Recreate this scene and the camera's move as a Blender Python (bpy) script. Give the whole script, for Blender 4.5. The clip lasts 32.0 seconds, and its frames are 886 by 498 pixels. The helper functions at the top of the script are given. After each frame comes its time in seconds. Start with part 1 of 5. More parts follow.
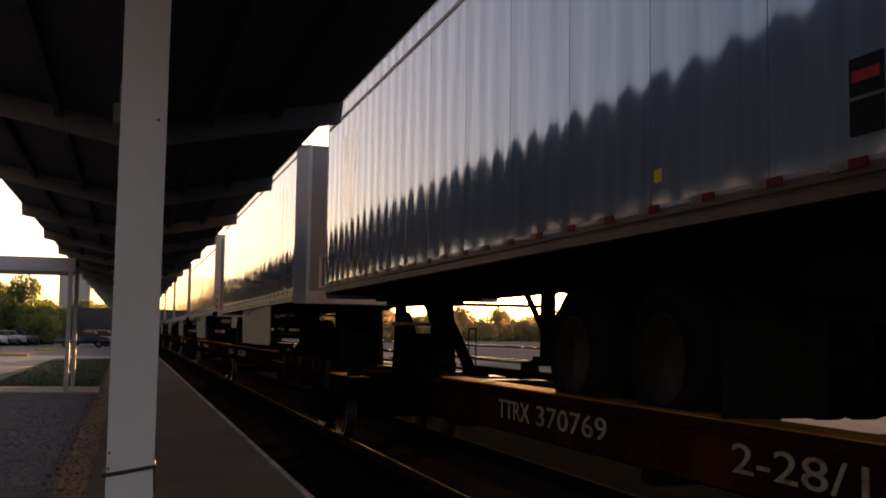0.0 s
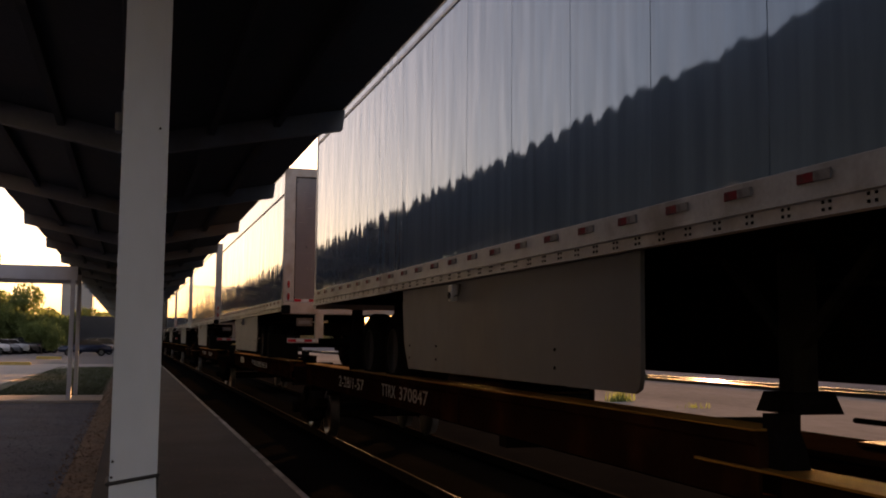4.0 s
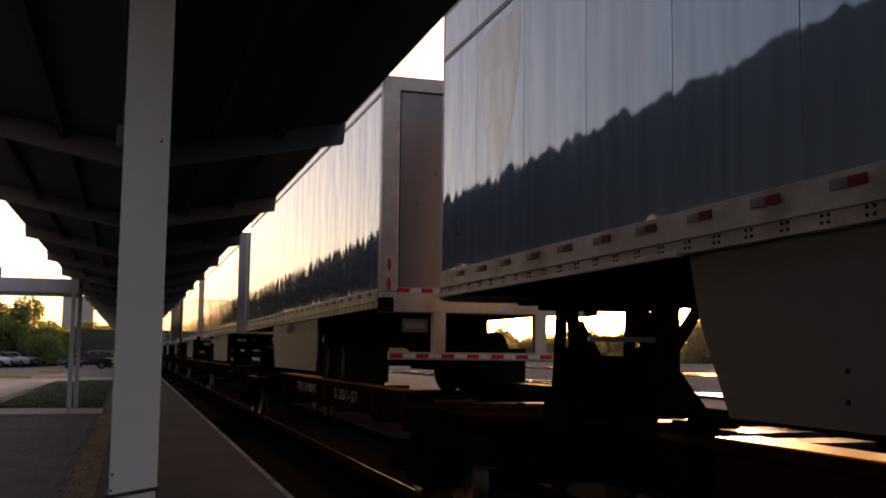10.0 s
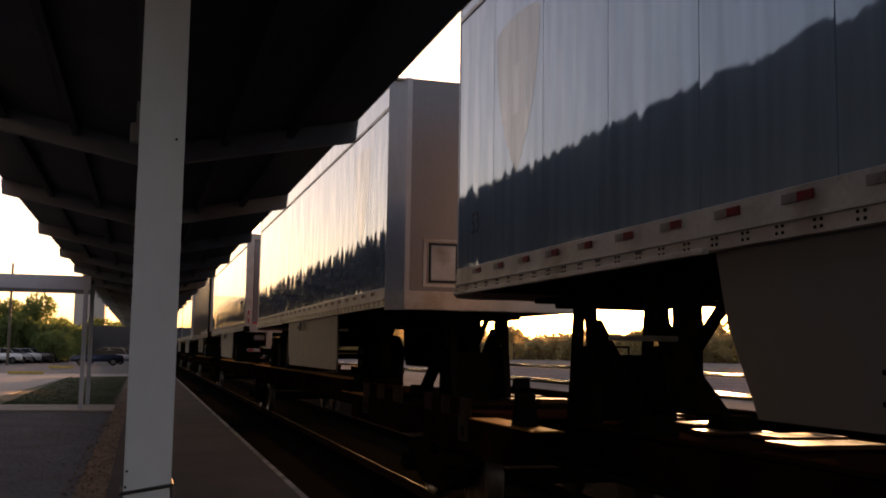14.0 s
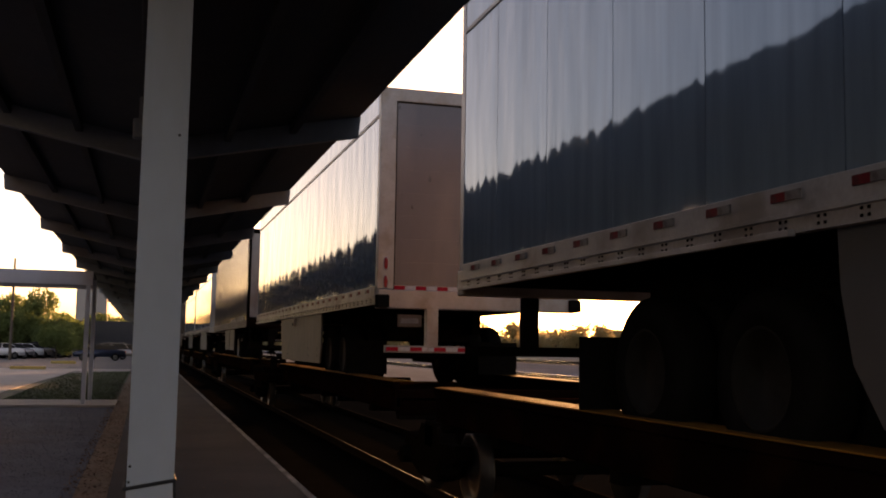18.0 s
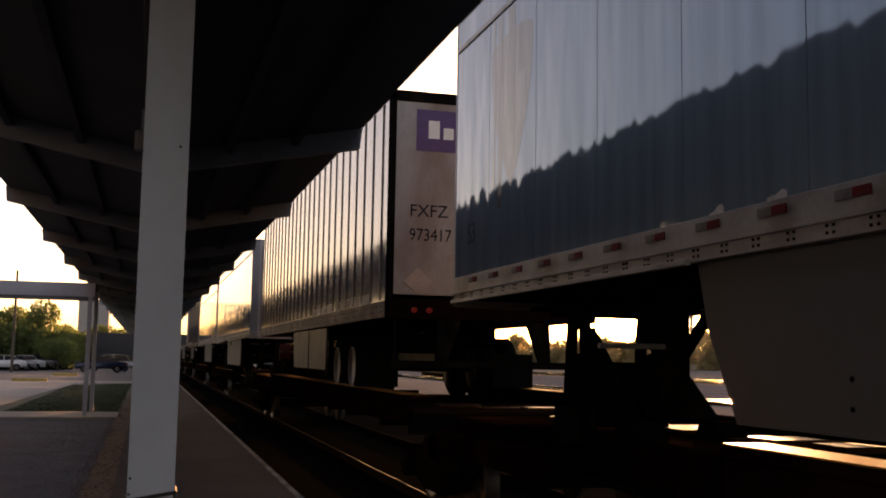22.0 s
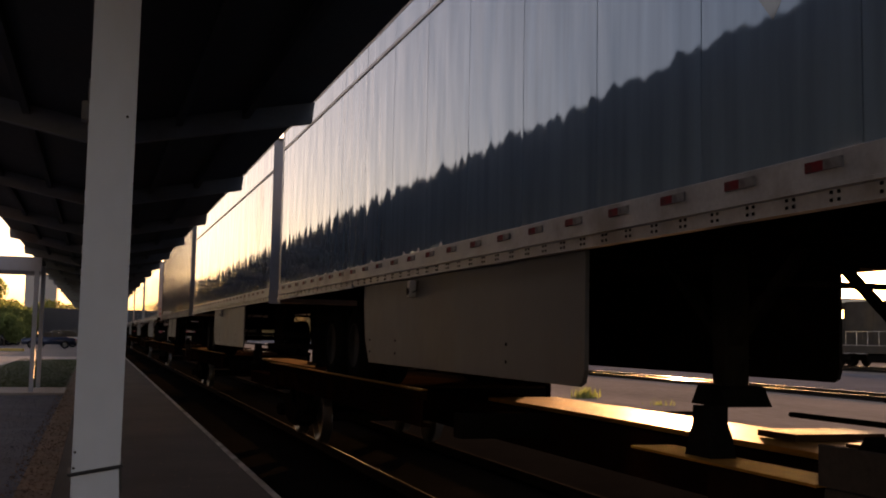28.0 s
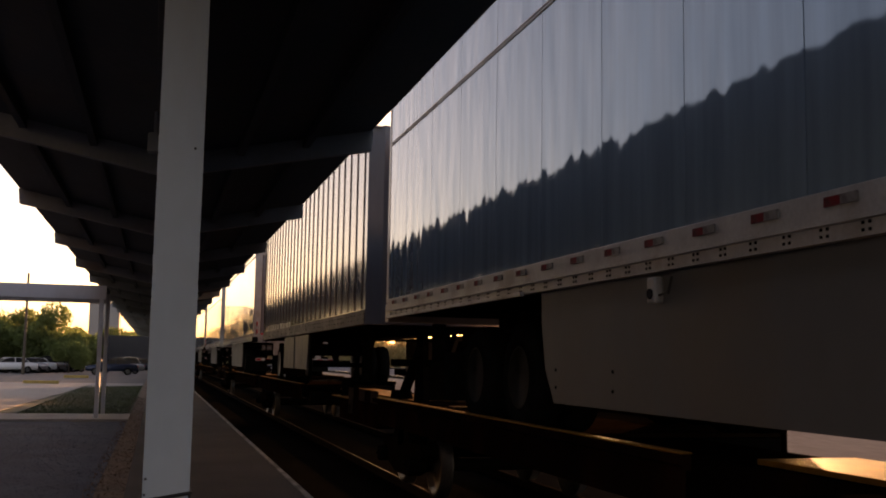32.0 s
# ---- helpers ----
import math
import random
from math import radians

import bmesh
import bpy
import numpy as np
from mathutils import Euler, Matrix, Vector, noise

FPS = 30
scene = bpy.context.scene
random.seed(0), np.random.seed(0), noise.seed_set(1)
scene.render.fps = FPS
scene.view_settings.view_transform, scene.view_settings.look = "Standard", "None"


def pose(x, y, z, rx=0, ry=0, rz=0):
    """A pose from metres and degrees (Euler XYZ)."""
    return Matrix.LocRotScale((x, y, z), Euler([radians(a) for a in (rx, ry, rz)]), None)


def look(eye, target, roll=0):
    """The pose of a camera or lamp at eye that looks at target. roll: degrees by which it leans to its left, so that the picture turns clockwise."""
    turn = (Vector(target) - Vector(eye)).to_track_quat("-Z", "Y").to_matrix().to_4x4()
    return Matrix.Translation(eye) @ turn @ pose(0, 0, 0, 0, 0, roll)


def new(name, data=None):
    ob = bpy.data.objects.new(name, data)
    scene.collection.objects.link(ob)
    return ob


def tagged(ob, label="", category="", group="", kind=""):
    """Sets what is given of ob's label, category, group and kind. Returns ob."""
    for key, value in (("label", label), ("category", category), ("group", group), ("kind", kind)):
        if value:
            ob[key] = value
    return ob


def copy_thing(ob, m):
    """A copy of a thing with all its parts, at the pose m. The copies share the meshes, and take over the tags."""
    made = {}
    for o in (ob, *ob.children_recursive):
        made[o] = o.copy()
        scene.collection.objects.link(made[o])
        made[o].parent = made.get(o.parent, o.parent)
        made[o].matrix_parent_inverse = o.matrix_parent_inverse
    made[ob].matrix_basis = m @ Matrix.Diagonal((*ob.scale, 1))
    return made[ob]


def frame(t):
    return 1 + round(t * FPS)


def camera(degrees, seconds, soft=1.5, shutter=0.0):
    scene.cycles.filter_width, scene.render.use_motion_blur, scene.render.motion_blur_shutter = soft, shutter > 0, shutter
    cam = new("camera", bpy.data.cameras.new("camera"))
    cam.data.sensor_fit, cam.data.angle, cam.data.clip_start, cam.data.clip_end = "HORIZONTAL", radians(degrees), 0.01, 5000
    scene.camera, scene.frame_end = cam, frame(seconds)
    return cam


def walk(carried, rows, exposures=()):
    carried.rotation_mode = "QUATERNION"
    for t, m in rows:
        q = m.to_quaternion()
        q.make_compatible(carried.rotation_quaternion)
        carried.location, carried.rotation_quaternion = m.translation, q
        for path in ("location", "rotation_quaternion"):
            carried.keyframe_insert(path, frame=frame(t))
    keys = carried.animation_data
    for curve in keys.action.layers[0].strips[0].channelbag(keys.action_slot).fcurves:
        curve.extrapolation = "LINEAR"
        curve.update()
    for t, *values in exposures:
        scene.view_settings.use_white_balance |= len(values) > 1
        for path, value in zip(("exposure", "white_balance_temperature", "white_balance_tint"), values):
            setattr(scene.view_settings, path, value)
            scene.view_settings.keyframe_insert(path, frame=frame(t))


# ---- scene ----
# ---------------------------------------------------------------- camera
cam = camera(46.5, 32.0, soft=1.9)
CAMERA_ROWS = (
    (0, 0.011, -0.000, 1.498, 4.713, -0.851, -16.917),
    (0.5, 0.012, 0.000, 1.499, 4.789, -0.927, -16.958),
    (1, 0.009, -0.000, 1.498, 4.869, -0.887, -16.889),
    (1.5, 0.009, -0.000, 1.499, 4.913, -0.887, -16.719),
    (2, 0.009, -0.000, 1.496, 5.001, -0.816, -16.377),
    (2.5, 0.012, -0.000, 1.498, 4.899, -0.408, -16.181),
    (3, 0.009, -0.000, 1.496, 4.838, -0.584, -16.310),
    (3.5, 0.008, 0.000, 1.501, 5.090, -0.603, -16.519),
    (5.5, 0.023, -0.000, 1.495, 4.977, -0.662, -17.671),
    (6, 0.019, -0.000, 1.496, 4.994, -0.719, -17.843),
    (6.5, 0.015, -0.000, 1.496, 5.127, -0.710, -17.580),
    (7, 0.018, -0.000, 1.496, 5.284, -0.563, -17.422),
    (7.5, 0.017, -0.000, 1.496, 5.414, -0.655, -17.379),
    (8, 0.018, -0.000, 1.496, 5.396, -0.605, -17.454),
    (8.5, 0.014, -0.000, 1.500, 5.328, -0.565, -17.383),
    (9, 0.008, -0.000, 1.499, 5.578, -0.740, -16.869),
    (9.5, 0.007, -0.000, 1.499, 5.684, -0.875, -16.654),
    (10, 0.012, -0.000, 1.498, 5.820, -0.650, -16.729),
    (10.5, 0.014, -0.000, 1.496, 5.651, -0.636, -16.936),
    (11, 0.006, -0.000, 1.498, 5.432, -0.473, -16.974),
    (11.5, 0.001, 0.000, 1.500, 5.625, -0.748, -16.791),
    (12, -0.001, -0.000, 1.499, 5.862, -0.758, -16.540),
    (12.5, 0.003, -0.000, 1.498, 5.935, -0.504, -16.379),
    (13, -0.000, 0.000, 1.500, 5.665, -0.750, -16.326),
    (13.5, -0.001, -0.000, 1.498, 5.549, -0.824, -16.338),
    (14, -0.003, 0.000, 1.500, 5.704, -0.888, -16.175),
    (14.5, -0.000, -0.000, 1.499, 5.707, -0.737, -16.197),
    (15, 0.004, -0.000, 1.497, 5.660, -0.741, -16.151),
    (15.5, 0.004, -0.000, 1.498, 5.446, -0.696, -16.169),
    (17.5, -0.008, -0.000, 1.500, 5.427, -0.904, -15.979),
    (18, -0.008, -0.000, 1.501, 5.460, -0.968, -16.082),
    (18.5, 0.000, -0.000, 1.500, 5.330, -0.837, -16.097),
    (19, -0.011, -0.000, 1.499, 5.559, -0.924, -16.005),
    (19.5, -0.002, -0.000, 1.500, 5.676, -1.020, -15.863),
    (20, 0.001, -0.000, 1.500, 5.731, -0.910, -15.788),
    (20.5, -0.002, -0.000, 1.501, 5.773, -1.060, -15.861),
    (21, -0.002, -0.000, 1.501, 5.953, -1.028, -15.898),
    (21.5, -0.014, -0.000, 1.501, 5.996, -1.012, -15.983),
    (22, -0.002, 0.000, 1.500, 6.107, -0.941, -15.961),
    (22.5, -0.011, -0.000, 1.500, 6.001, -0.897, -16.247),
    (23, -0.001, 0.000, 1.502, 5.817, -0.901, -16.528),
    (23.5, -0.006, 0.000, 1.501, 5.901, -1.003, -16.542),
    (24, -0.005, 0.000, 1.500, 5.899, -0.872, -16.403),
    (24.5, -0.006, -0.000, 1.500, 6.068, -1.025, -16.396),
    (26.5, -0.016, -0.000, 1.499, 7.132, -0.934, -18.232),
    (27, 0.005, -0.000, 1.495, 7.178, -1.480, -19.081),
    (27.5, 0.016, -0.001, 1.484, 5.163, -1.078, -18.260),
    (28, 0.012, -0.000, 1.488, 4.883, -1.142, -18.577),
    (28.5, -0.001, -0.000, 1.487, 5.297, -0.870, -17.303),
    (29, -0.006, -0.000, 1.489, 5.366, -0.852, -16.675),
    (29.5, -0.010, -0.000, 1.489, 5.535, -0.923, -16.364),
    (30, -0.015, -0.000, 1.492, 5.922, -1.096, -16.047),
    (30.5, -0.017, -0.000, 1.494, 5.901, -0.921, -15.787),
    (31, -0.017, -0.000, 1.499, 6.000, -1.083, -15.721),
    (31.5, -0.020, -0.000, 1.493, 6.119, -1.011, -15.550),
    (32, -0.022, -0.000, 1.493, 6.237, -0.948, -15.436),
)
walk(cam, [(r[0], pose(r[1], r[2], r[3], 90 + r[4], r[5], r[6])) for r in CAMERA_ROWS],
     [(0.0, 1.50, 8300, 37), (32.0, 1.50, 8300, 37)])

# ---------------------------------------------------------------- light
SUN_AZ, SUN_EL = 31.5, 4.2          # degrees to the right of the track, above the horizon
world = bpy.data.worlds.new("dusk_sky")
scene.world = world
world.use_nodes = True
wn = world.node_tree.nodes
sky = wn.new("ShaderNodeTexSky")
sky.sky_type = 'NISHITA'
sky.sun_disc = False
sky.sun_elevation = radians(SUN_EL)
sky.sun_rotation = radians(SUN_AZ)
sky.air_density, sky.dust_density, sky.ozone_density = 0.65, 1.3, 0.5
wn["Background"].inputs["Strength"].default_value = 0.15
world.node_tree.links.new(sky.outputs[0], wn["Background"].inputs["Color"])

sun = new("sun", bpy.data.lights.new("sun", 'SUN'))
sun.data.energy = 4.0
sun.data.angle = radians(0.6)
sun.data.color = (1.0, 0.58, 0.25)
_az, _el = radians(SUN_AZ), radians(SUN_EL)
sun.matrix_world = look((60, 60, 40), Vector((60, 60, 40)) - Vector(
    (math.sin(_az) * math.cos(_el), math.cos(_az) * math.cos(_el), math.sin(_el))))

# ---------------------------------------------------------------- materials
def material(name, col, rough=0.6, metal=0.0, scale=6.0, vary=0.25, bump=0.0, fine=40.0, stretch=(1, 1, 1), dirt=None, dirt_amount=0.5, spec=0.5):
    """A procedural surface: two scales of tint, roughness and relief, and stains of a second colour."""
    m = bpy.data.materials.new(name)
    m.use_nodes = True
    nt = m.node_tree
    n, l = nt.nodes, nt.links
    b = n["Principled BSDF"]
    tc = n.new("ShaderNodeTexCoord")
    mp = n.new("ShaderNodeMapping")
    mp.inputs["Scale"].default_value = stretch
    l.new(tc.outputs["Object"], mp.inputs["Vector"])
    big = n.new("ShaderNodeTexNoise")
    big.inputs["Scale"].default_value = scale
    big.inputs["Detail"].default_value = 6
    small = n.new("ShaderNodeTexNoise")
    small.inputs["Scale"].default_value = fine
    small.inputs["Detail"].default_value = 4
    l.new(mp.outputs[0], big.inputs["Vector"])
    l.new(mp.outputs[0], small.inputs["Vector"])
    mix = n.new("ShaderNodeMix")
    mix.data_type = 'FLOAT'
    mix.inputs[0].default_value = 0.4
    l.new(big.outputs["Fac"], mix.inputs[2])
    l.new(small.outputs["Fac"], mix.inputs[3])
    ramp = n.new("ShaderNodeValToRGB")
    ramp.color_ramp.elements[0].position = 0.3
    ramp.color_ramp.elements[1].position = 0.7
    lo = [c * (1 - vary) for c in col]
    hi = [min(1, c * (1 + vary)) for c in col]
    ramp.color_ramp.elements[0].color = (*lo, 1)
    ramp.color_ramp.elements[1].color = (*hi, 1)
    l.new(mix.outputs[0], ramp.inputs[0])
    out = ramp.outputs[0]
    if dirt:
        dn = n.new("ShaderNodeTexNoise")
        dn.inputs["Scale"].default_value = scale * 0.6
        dn.inputs["Detail"].default_value = 8
        l.new(mp.outputs[0], dn.inputs["Vector"])
        dr = n.new("ShaderNodeValToRGB")
        dr.color_ramp.elements[0].position = 0.5
        dr.color_ramp.elements[1].position = 0.68
        dr.color_ramp.elements[1].color = (dirt_amount,) * 3 + (1,)
        l.new(dn.outputs["Fac"], dr.inputs[0])
        mx = n.new("ShaderNodeMix")
        mx.data_type = 'RGBA'
        mx.inputs[7].default_value = (*dirt, 1)
        l.new(dr.outputs[0], mx.inputs[0])
        l.new(out, mx.inputs[6])
        out = mx.outputs[2]
    l.new(out, b.inputs["Base Color"])
    rr = n.new("ShaderNodeMapRange")
    rr.inputs[3].default_value = max(0.03, rough * 0.8)
    rr.inputs[4].default_value = min(1, rough * 1.2)
    l.new(small.outputs["Fac"], rr.inputs[0])
    l.new(rr.outputs[0], b.inputs["Roughness"])
    b.inputs["Metallic"].default_value = metal
    b.inputs["Specular IOR Level"].default_value = spec
    if bump:
        bp = n.new("ShaderNodeBump")
        bp.inputs["Strength"].default_value = 1.0
        bp.inputs["Distance"].default_value = bump
        l.new(mix.outputs[0], bp.inputs["Height"])
        l.new(bp.outputs[0], b.inputs["Normal"])
    return m


def leafy(name, col, through_col):
    """Leaves: matt above, and partly letting low light through."""
    m = material(name, col, 0.75, 0, 0.5, 0.45, 0, 4, spec=0.2)
    n, l = m.node_tree.nodes, m.node_tree.links
    tr = n.new("ShaderNodeBsdfTranslucent")
    tr.inputs["Color"].default_value = (*through_col, 1)
    mx = n.new("ShaderNodeMixShader")
    mx.inputs[0].default_value = 0.5
    l.new(n["Principled BSDF"].outputs[0], mx.inputs[1])
    l.new(tr.outputs[0], mx.inputs[2])
    l.new(mx.outputs[0], n["Material Output"].inputs["Surface"])
    return m


def skin(name, col, rough, wave, period, metal=0.9, flute=0.0):
    """Bright trailer sheet: a mirror-like metal skin, gently buckled in upright waves, faintly streaked."""
    m = bpy.data.materials.new(name)
    m.use_nodes = True
    nt = m.node_tree
    n, l = nt.nodes, nt.links
    b = n["Principled BSDF"]
    tc = n.new("ShaderNodeTexCoord")
    info = n.new("ShaderNodeObjectInfo")
    off = n.new("ShaderNodeVectorMath")
    off.operation = 'MULTIPLY_ADD'
    off.inputs[1].default_value = (1, 1, 1)
    l.new(tc.outputs["Object"], off.inputs[0])
    cmb = n.new("ShaderNodeCombineXYZ")
    rnd = n.new("ShaderNodeMath")
    rnd.operation = 'MULTIPLY'
    rnd.inputs[1].default_value = 30.0
    l.new(info.outputs["Random"], rnd.inputs[0])
    l.new(rnd.outputs[0], cmb.inputs[0])
    l.new(cmb.outputs[0], off.inputs[2])
    mp = n.new("ShaderNodeMapping")
    mp.inputs["Scale"].default_value = (1, 1 / period, 1.1)
    l.new(off.outputs[0], mp.inputs["Vector"])
    w1 = n.new("ShaderNodeTexNoise")
    w1.inputs["Scale"].default_value = 1.0
    w1.inputs["Detail"].default_value = 1.5
    l.new(mp.outputs[0], w1.inputs["Vector"])
    bp = n.new("ShaderNodeBump")
    bp.inputs["Strength"].default_value = 1.0
    bp.inputs["Distance"].default_value = wave
    l.new(w1.outputs["Fac"], bp.inputs["Height"])
    l.new(bp.outputs[0], b.inputs["Normal"])
    if flute:
        # three soft upright flutes to each sheet
        fm = n.new("ShaderNodeMapping")
        fm.inputs["Location"].default_value = (0, -1.12 * math.pi * 2 / 0.41333, 0)
        fm.inputs["Scale"].default_value = (0, math.pi * 2 / 0.41333, 0)
        l.new(tc.outputs["Object"], fm.inputs["Vector"])
        sp = n.new("ShaderNodeSeparateXYZ")
        l.new(fm.outputs[0], sp.inputs[0])
        cs = n.new("ShaderNodeMath")
        cs.operation = 'COSINE'
        l.new(sp.outputs["Y"], cs.inputs[0])
        b2 = n.new("ShaderNodeBump")
        b2.inputs["Strength"].default_value = 1.0
        b2.inputs["Distance"].default_value = flute
        l.new(cs.outputs[0], b2.inputs["Height"])
        l.new(bp.outputs[0], b2.inputs["Normal"])
        l.new(b2.outputs[0], b.inputs["Normal"])
    ms = n.new("ShaderNodeMapping")
    ms.inputs["Scale"].default_value = (1, 5, 0.35)
    l.new(off.outputs[0], ms.inputs["Vector"])
    st = n.new("ShaderNodeTexNoise")
    st.inputs["Scale"].default_value = 1.6
    st.inputs["Detail"].default_value = 7
    l.new(ms.outputs[0], st.inputs["Vector"])
    ramp = n.new("ShaderNodeValToRGB")
    ramp.color_ramp.elements[0].position = 0.3
    ramp.color_ramp.elements[1].position = 0.68
    ramp.color_ramp.elements[0].color = (*[c * 0.82 for c in col], 1)
    ramp.color_ramp.elements[1].color = (*[min(1, c * 1.08) for c in col], 1)
    l.new(st.outputs["Fac"], ramp.inputs[0])
    l.new(ramp.outputs[0], b.inputs["Base Color"])
    rr = n.new("ShaderNodeMapRange")
    rr.inputs[3].default_value = rough * 0.6
    rr.inputs[4].default_value = rough * 1.5
    l.new(st.outputs["Fac"], rr.inputs[0])
    l.new(rr.outputs[0], b.inputs["Roughness"])
    b.inputs["Metallic"].default_value = metal
    return m


M = {}
M["skin"] = skin("bright_trailer_sheet", (0.228, 0.310, 0.375), 0.060, 0.011, 0.36, 0.40)
M["skin_buckled"] = skin("buckled_trailer_sheet", (0.215, 0.290, 0.370), 0.10, 0.0065, 0.30, 0.40, 0.0015)
M["skin_ribbed"] = skin("weathered_ribbed_sheet", (0.25, 0.265, 0.28), 0.13, 0.0028, 0.4, 0.50)
M["rail_rust"] = material("rust_stained_rail", (0.055, 0.036, 0.030), 0.55, 0.1, 5, 0.5, 0.001, 30, (1, 0.6, 1), (0.17, 0.14, 0.13), 0.85)
M["rail_old"] = material("grimy_rail", (0.065, 0.052, 0.047), 0.5, 0.3, 3, 0.3, 0.001, 30, (1, 1, 1), (0.05, 0.03, 0.025), 0.7)
M["rail"] = material("aluminium_rail", (0.265, 0.262, 0.268), 0.42, 0.25, 3, 0.25, 0.0006, 30, (1, 1, 1), (0.08, 0.055, 0.04), 0.65)
M["wall"] = material("painted_end_wall", (0.088, 0.095, 0.116), 0.33, 0.25, 1.5, 0.12, 0.0006, 18, (1, 1, 0.4), (0.14, 0.13, 0.13), 0.4)
M["door"] = material("roll_door_paint", (0.078, 0.080, 0.102), 0.30, 0.2, 1.2, 0.10, 0.0006, 14, (1, 1, 0.4), (0.21, 0.2, 0.21), 0.4)
M["door_old"] = material("scuffed_white_door", (0.25, 0.236, 0.232), 0.42, 0.1, 1.4, 0.2, 0.0010, 16, (1, 1, 0.5), (0.13, 0.065, 0.04), 0.85)
M["frame"] = material("galvanised_frame", (0.255, 0.248, 0.252), 0.42, 0.4, 4, 0.18, 0.0006, 30, (1, 1, 1), (0.16, 0.11, 0.08), 0.6)
# Dirty steel taken near black: the underside's shade is in the colour.
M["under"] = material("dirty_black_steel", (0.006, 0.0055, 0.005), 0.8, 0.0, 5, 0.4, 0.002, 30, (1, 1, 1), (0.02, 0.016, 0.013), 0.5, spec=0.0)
M["skirt"] = material("matt_grey_skirt", (0.058, 0.062, 0.068), 0.5, 0.0, 1.0, 0.18, 0.003, 5, (1, 1, 0.6), (0.075, 0.058, 0.044), 0.6, 0.25)
M["skirt_bright"] = material("dented_bright_skirt", (0.045, 0.045, 0.045), 0.40, 0.0, 0.9, 0.35, 0.05, 2.2, (1, 1, 1), (0.022, 0.016, 0.012), 0.8, 0.1)
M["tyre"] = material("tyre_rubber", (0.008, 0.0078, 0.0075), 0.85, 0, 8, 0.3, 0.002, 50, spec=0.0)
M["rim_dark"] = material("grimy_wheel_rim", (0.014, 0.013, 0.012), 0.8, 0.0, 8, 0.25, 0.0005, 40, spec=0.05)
M["rim"] = material("dull_wheel_rim", (0.085, 0.084, 0.084), 0.45, 0.5, 8, 0.3, 0.0005, 40, (1, 1, 1), (0.025, 0.02, 0.018), 0.8)
M["red"] = material("red_reflector", (0.36, 0.008, 0.022), 0.5, 0, 20, 0.25, spec=0.15)
M["red_dull"] = material("dull_red_reflector", (0.12, 0.004, 0.008), 0.6, 0, 20, 0.3, 0, 40, (1, 1, 1), (0.02, 0.012, 0.012), 0.7, 0.1)
M["silver_dull"] = material("dull_white_reflector", (0.14, 0.13, 0.13), 0.5, 0, 20, 0.2, 0, 40, (1, 1, 1), (0.05, 0.04, 0.04), 0.8, 0.1)
M["silver"] = material("white_reflector", (0.42, 0.40, 0.41), 0.45, 0, 20, 0.15, 0, 40, (1, 1, 1), (0.25, 0.2, 0.18), 0.6)
M["lens"] = material("red_lamp_lens", (0.26, 0.010, 0.012), 0.35, 0, 20, 0.1, spec=0.25)
M["yellow"] = material("yellow_sticker", (0.62, 0.38, 0.02), 0.5, 0, 10, 0.15)
M["yellow_faded"] = material("faded_yellow_sticker", (0.26, 0.17, 0.03), 0.6, 0, 14, 0.35, 0, 40, (1, 1, 1), (0.08, 0.07, 0.06), 0.7)
M["badge"] = skin("faded_brown_badge", (0.235, 0.240, 0.222), 0.10, 0.011, 0.36, 0.40)
M["badge_light"] = skin("faded_tan_badge", (0.258, 0.268, 0.255), 0.10, 0.011, 0.36, 0.40)
M["ink"] = material("black_lettering", (0.010, 0.010, 0.013), 0.8, 0, 20, 0.3, spec=0.08)
M["ink_faded"] = material("faded_lettering", (0.030, 0.036, 0.048), 0.7, 0, 12, 0.4, spec=0.15)
M["grey_ink"] = material("grey_bars", (0.10, 0.10, 0.11), 0.5, 0, 20, 0.3)
M["purple"] = material("purple_panel", (0.055, 0.018, 0.115), 0.4, 0, 6, 0.2)
M["white"] = material("white_letter_paint", (0.17, 0.16, 0.15), 0.6, 0, 14, 0.4, 0.0003, 60, (1, 1, 1), (0.05, 0.03, 0.022), 0.9)
M["cream"] = material("cream_lettering", (0.72, 0.70, 0.66), 0.5, 0, 10, 0.1)
# Rusty brown taken near black: shade beside the platform is in the colour.
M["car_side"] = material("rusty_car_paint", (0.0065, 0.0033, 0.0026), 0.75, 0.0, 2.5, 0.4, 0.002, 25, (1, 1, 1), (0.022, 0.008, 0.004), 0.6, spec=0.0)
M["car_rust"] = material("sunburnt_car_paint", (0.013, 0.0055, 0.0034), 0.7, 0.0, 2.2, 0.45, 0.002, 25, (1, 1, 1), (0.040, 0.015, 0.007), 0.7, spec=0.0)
# Deck steel with the trailers' shade put into it; car_deck is the sunlit copy.
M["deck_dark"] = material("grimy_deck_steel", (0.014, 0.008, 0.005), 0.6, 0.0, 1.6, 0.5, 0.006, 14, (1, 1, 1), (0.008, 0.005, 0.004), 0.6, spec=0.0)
M["patch_grey"] = material("grey_patched_paint", (0.030, 0.025, 0.022), 0.7, 0, 3, 0.35, 0.001, 25, (1, 1, 1), (0.02, 0.009, 0.006), 0.8, 0.0)
# The low sun's gold is put into the colour of the flanges.
M["car_deck"] = material("worn_yellow_deck", (0.19, 0.088, 0.019), 0.5, 0.0, 2.0, 0.4, 0.003, 22, (1, 0.4, 1), (0.05, 0.025, 0.011), 0.8, 0.012)
M["car_grey"] = material("grey_patch_paint", (0.028, 0.022, 0.019), 0.6, 0, 3, 0.3, 0.001, 25, (1, 1, 1), (0.10, 0.05, 0.03), 0.7)
